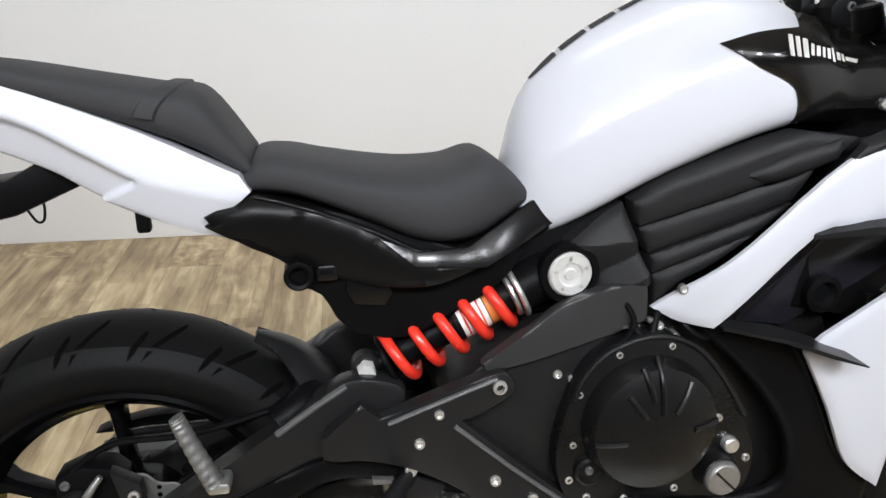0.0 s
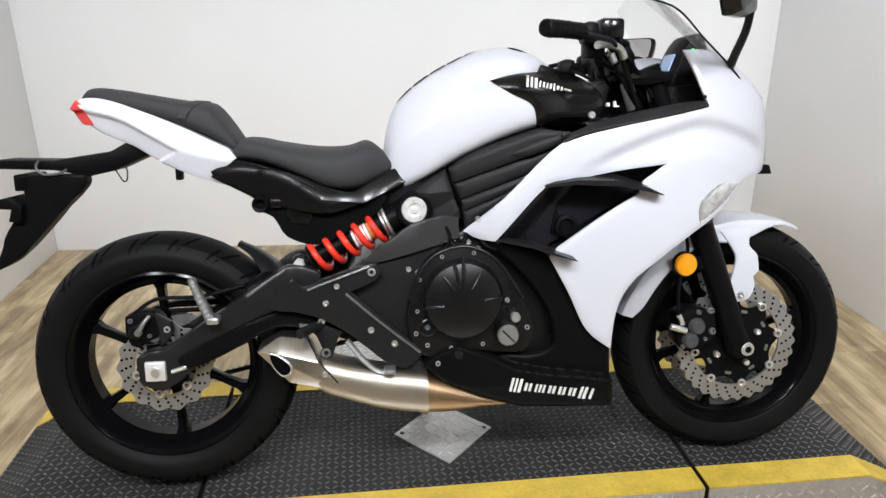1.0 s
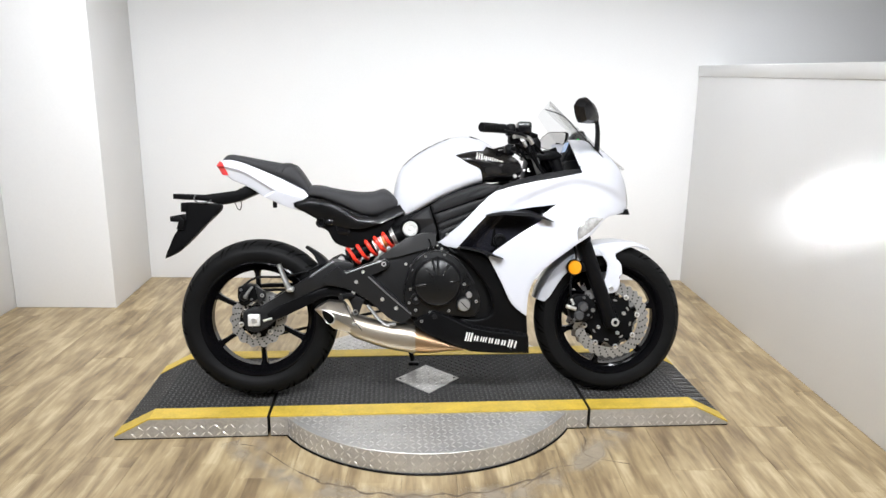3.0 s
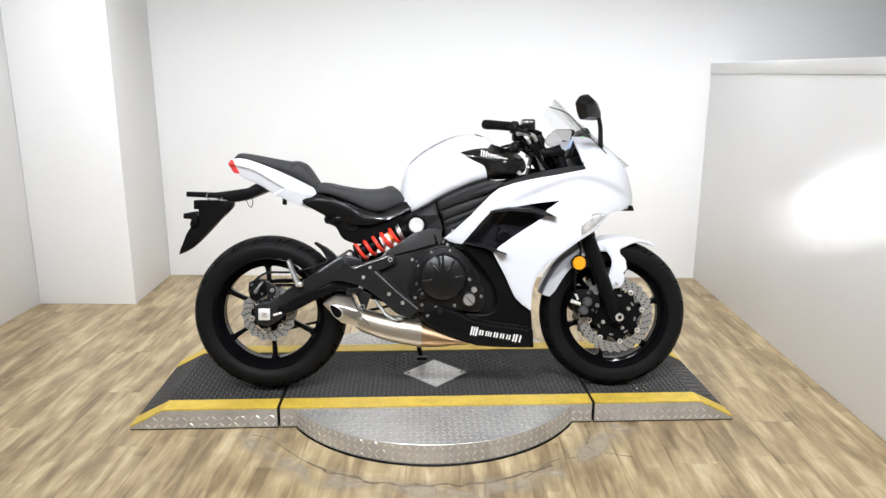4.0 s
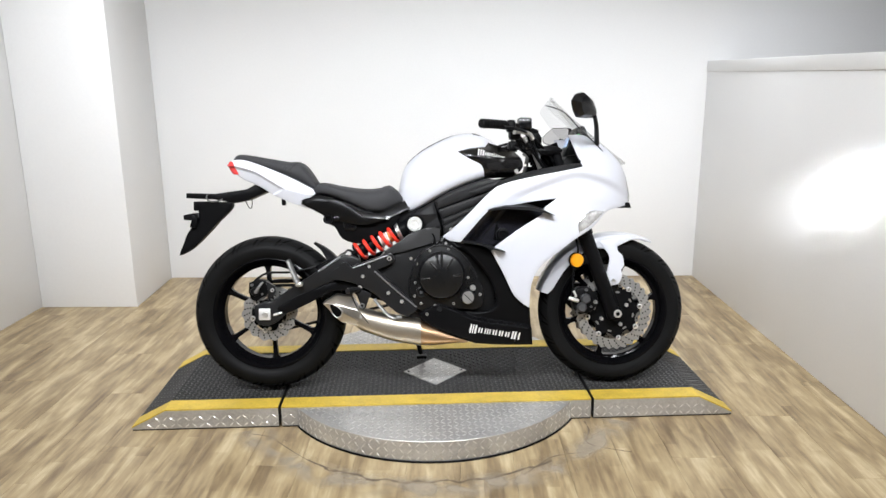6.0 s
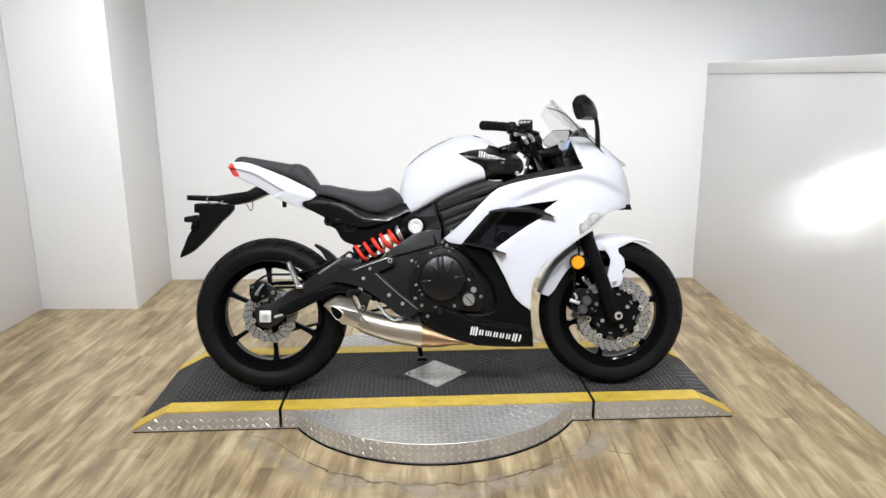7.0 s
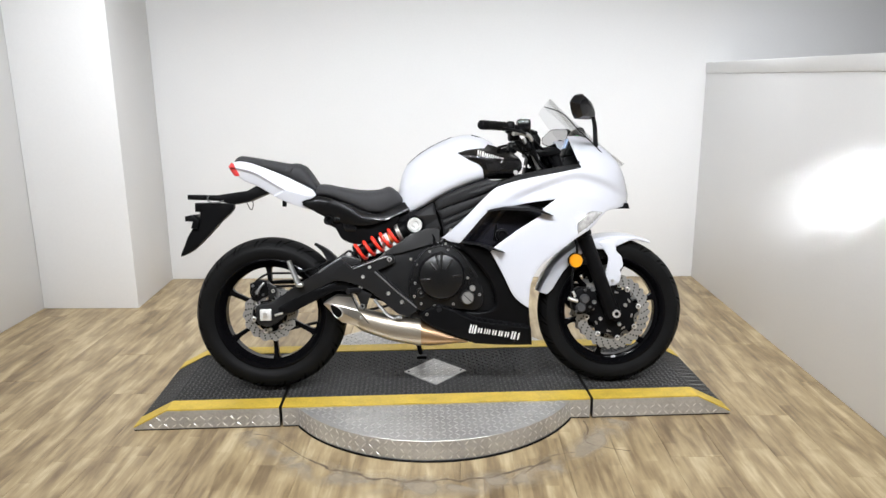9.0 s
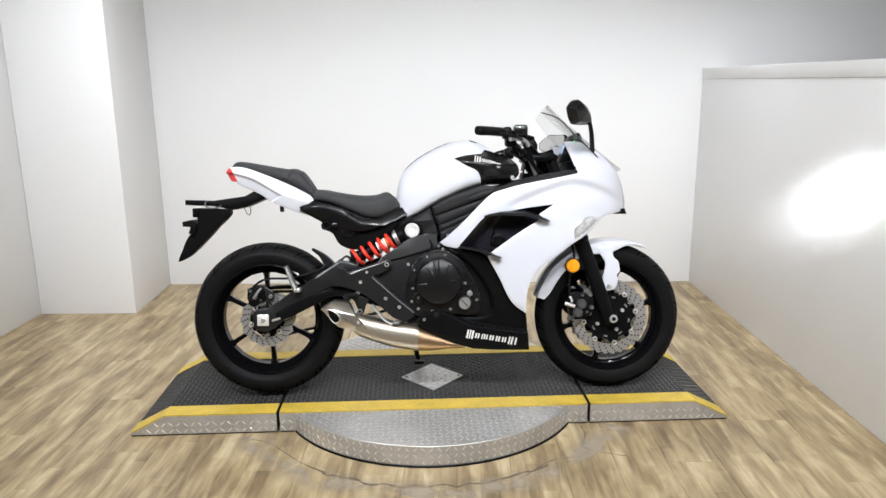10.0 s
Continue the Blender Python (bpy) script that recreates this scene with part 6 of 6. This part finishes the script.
# side stand
bm = bmesh.new()
tube(bm, [(0.575, 0.075, 0.285), (0.590, 0.13, 0.19), (0.612, 0.190, 0.078)], lambda s: 0.013 - 0.003 * s, 12)
box(bm, 0.595, 0.640, 0.180, 0.212, 0.053, 0.066, 0.004)
part("side_stand", bm, BLACK, bike, "black side stand resting on the deck")

# ---- floor pieces ----
bm = bmesh.new()
PW, PL = 0.1905, 1.25
lo = [(0.0003, 0.0003), (PW - 0.0003, 0.0003), (PW - 0.0003, PL - 0.0003), (0.0003, PL - 0.0003)]
hi = [(0.0009, 0.0009), (PW - 0.0009, 0.0009), (PW - 0.0009, PL - 0.0009), (0.0009, PL - 0.0009)]
ring_faces(bm, [[bm.verts.new((x, y, -0.008)) for x, y in lo], [bm.verts.new((x, y, -0.0008)) for x, y in lo], [bm.verts.new((x, y, 0)) for x, y in hi]])
bmesh.ops.recalc_face_normals(bm, faces=bm.faces[:])
plank_mesh = bpy.data.meshes.new("floor_plank")
bm.to_mesh(plank_mesh)
bm.free()
plank_mesh.materials.append(WOOD)
cols = int(-(LEFT - 0.1) / PW) + 1
for i in range(cols):
    shift = (i * 0.37 % 1) * PL
    for j in range(-1, 7):
        y0 = 0.1 - (j + 1) * PL + shift - 0.6
        lo_y, hi_y = max(y0, FRONT), min(y0 + PL, 0.004)
        if hi_y - lo_y < 0.02:
            continue
        ob = new("floor_plank", plank_mesh)
        ob.parent = floor
        ob.location = (0.1 - (i + 1) * PW, lo_y, 0)
        ob.scale.y = (hi_y - lo_y) / PL

# pale scuffed ring worn into the floor round the turntable
SCUFF = material("scuffed_floor_ring", (0.40, 0.345, 0.27), 0.6, vary=0.25, scale=9, fine=80)
st = SCUFF.node_tree
sco = st.nodes.new("ShaderNodeTexCoord")
ssep = st.nodes.new("ShaderNodeSeparateXYZ")
st.links.new(sco.outputs["Object"], ssep.inputs[0])
far_out = math_node(st, "SQRT", math_node(st, "ADD", math_node(st, "MULTIPLY", ssep.outputs[0], ssep.outputs[0]), math_node(st, "MULTIPLY", ssep.outputs[1], ssep.outputs[1])))
band = math_node(st, "SUBTRACT", 1.0, math_node(st, "MULTIPLY", math_node(st, "ABSOLUTE", math_node(st, "SUBTRACT", far_out, 0.80)), 12.0))
patchy = math_node(st, "MULTIPLY", math_node(st, "SUBTRACT", noise_of(st, 7, 6, warp=0.6), 0.36), 3.2)
cover_up = math_node(st, "MINIMUM", math_node(st, "MAXIMUM", math_node(st, "MULTIPLY", band, patchy), 0.0), 0.55)
gone = st.nodes.new("ShaderNodeBsdfTransparent")
blend = st.nodes.new("ShaderNodeMixShader")
st.links.new(cover_up, blend.inputs[0])
st.links.new(gone.outputs[0], blend.inputs[1])
st.links.new(st.nodes["Principled BSDF"].outputs[0], blend.inputs[2])
st.links.new(blend.outputs[0], st.nodes["Material Output"].inputs[0])
bm = bmesh.new()
loops = [[bm.verts.new((r * math.sin(a), -r * math.cos(a), 0.0)) for a in (radians(-64 + 128 * i / 48) for i in range(49))] for r in (0.715, 0.885)]
ring_faces(bm, loops, False, False)
scuff = finish("floor_scuff", bm, SCUFF, floor)
scuff.matrix_parent_inverse = floor.matrix_world.inverted()
scuff.location = (0.678, 0.056, 0.0004)

# worn seams in the floor round the turntable
rnd = random.Random(4)
for pts in ([(0.678 + (0.765 + 0.012 * rnd.uniform(-1, 1)) * math.sin(a), 0.056 - (0.765 + 0.012 * rnd.uniform(-1, 1)) * math.cos(a)) for a in (radians(-38 + 70 * i / 26) for i in range(27))],
            [(1.27, -0.30), (1.271, -0.376), (1.239, -0.464), (1.291, -0.509), (1.386, -0.547)],
            [(1.221, -0.538), (1.102, -0.56), (1.03, -0.62), (0.97, -0.679)],
            [(-0.033, -0.331), (0.037, -0.357), (0.103, -0.426), (0.20, -0.53), (0.322, -0.616)]):
    bm = bmesh.new()
    ps = glide([(x, y, 0.0) for x, y in pts], 4)
    rows = []
    for k, p in enumerate(ps):
        d = (ps[min(k + 1, len(ps) - 1)] - ps[max(k - 1, 0)]).normalized()
        w = Vector((-d.y, d.x, 0)) * (0.005 if len(pts) > 20 else 0.0022) * rnd.uniform(0.3, 1.3)
        rows.append([bm.verts.new(p - w + Vector((0, 0, 0.0005))), bm.verts.new(p + Vector((0, 0, 0.0009))), bm.verts.new(p + w + Vector((0, 0, 0.0005)))])
    for p, q in zip(rows, rows[1:]):
        bm.faces.new((p[0], p[1], q[1], q[0]))
        bm.faces.new((p[1], p[2], q[2], q[1]))
    ob = finish("floor_seam", bm, SEAM, floor)
    ob.matrix_parent_inverse = floor.matrix_world.inverted()
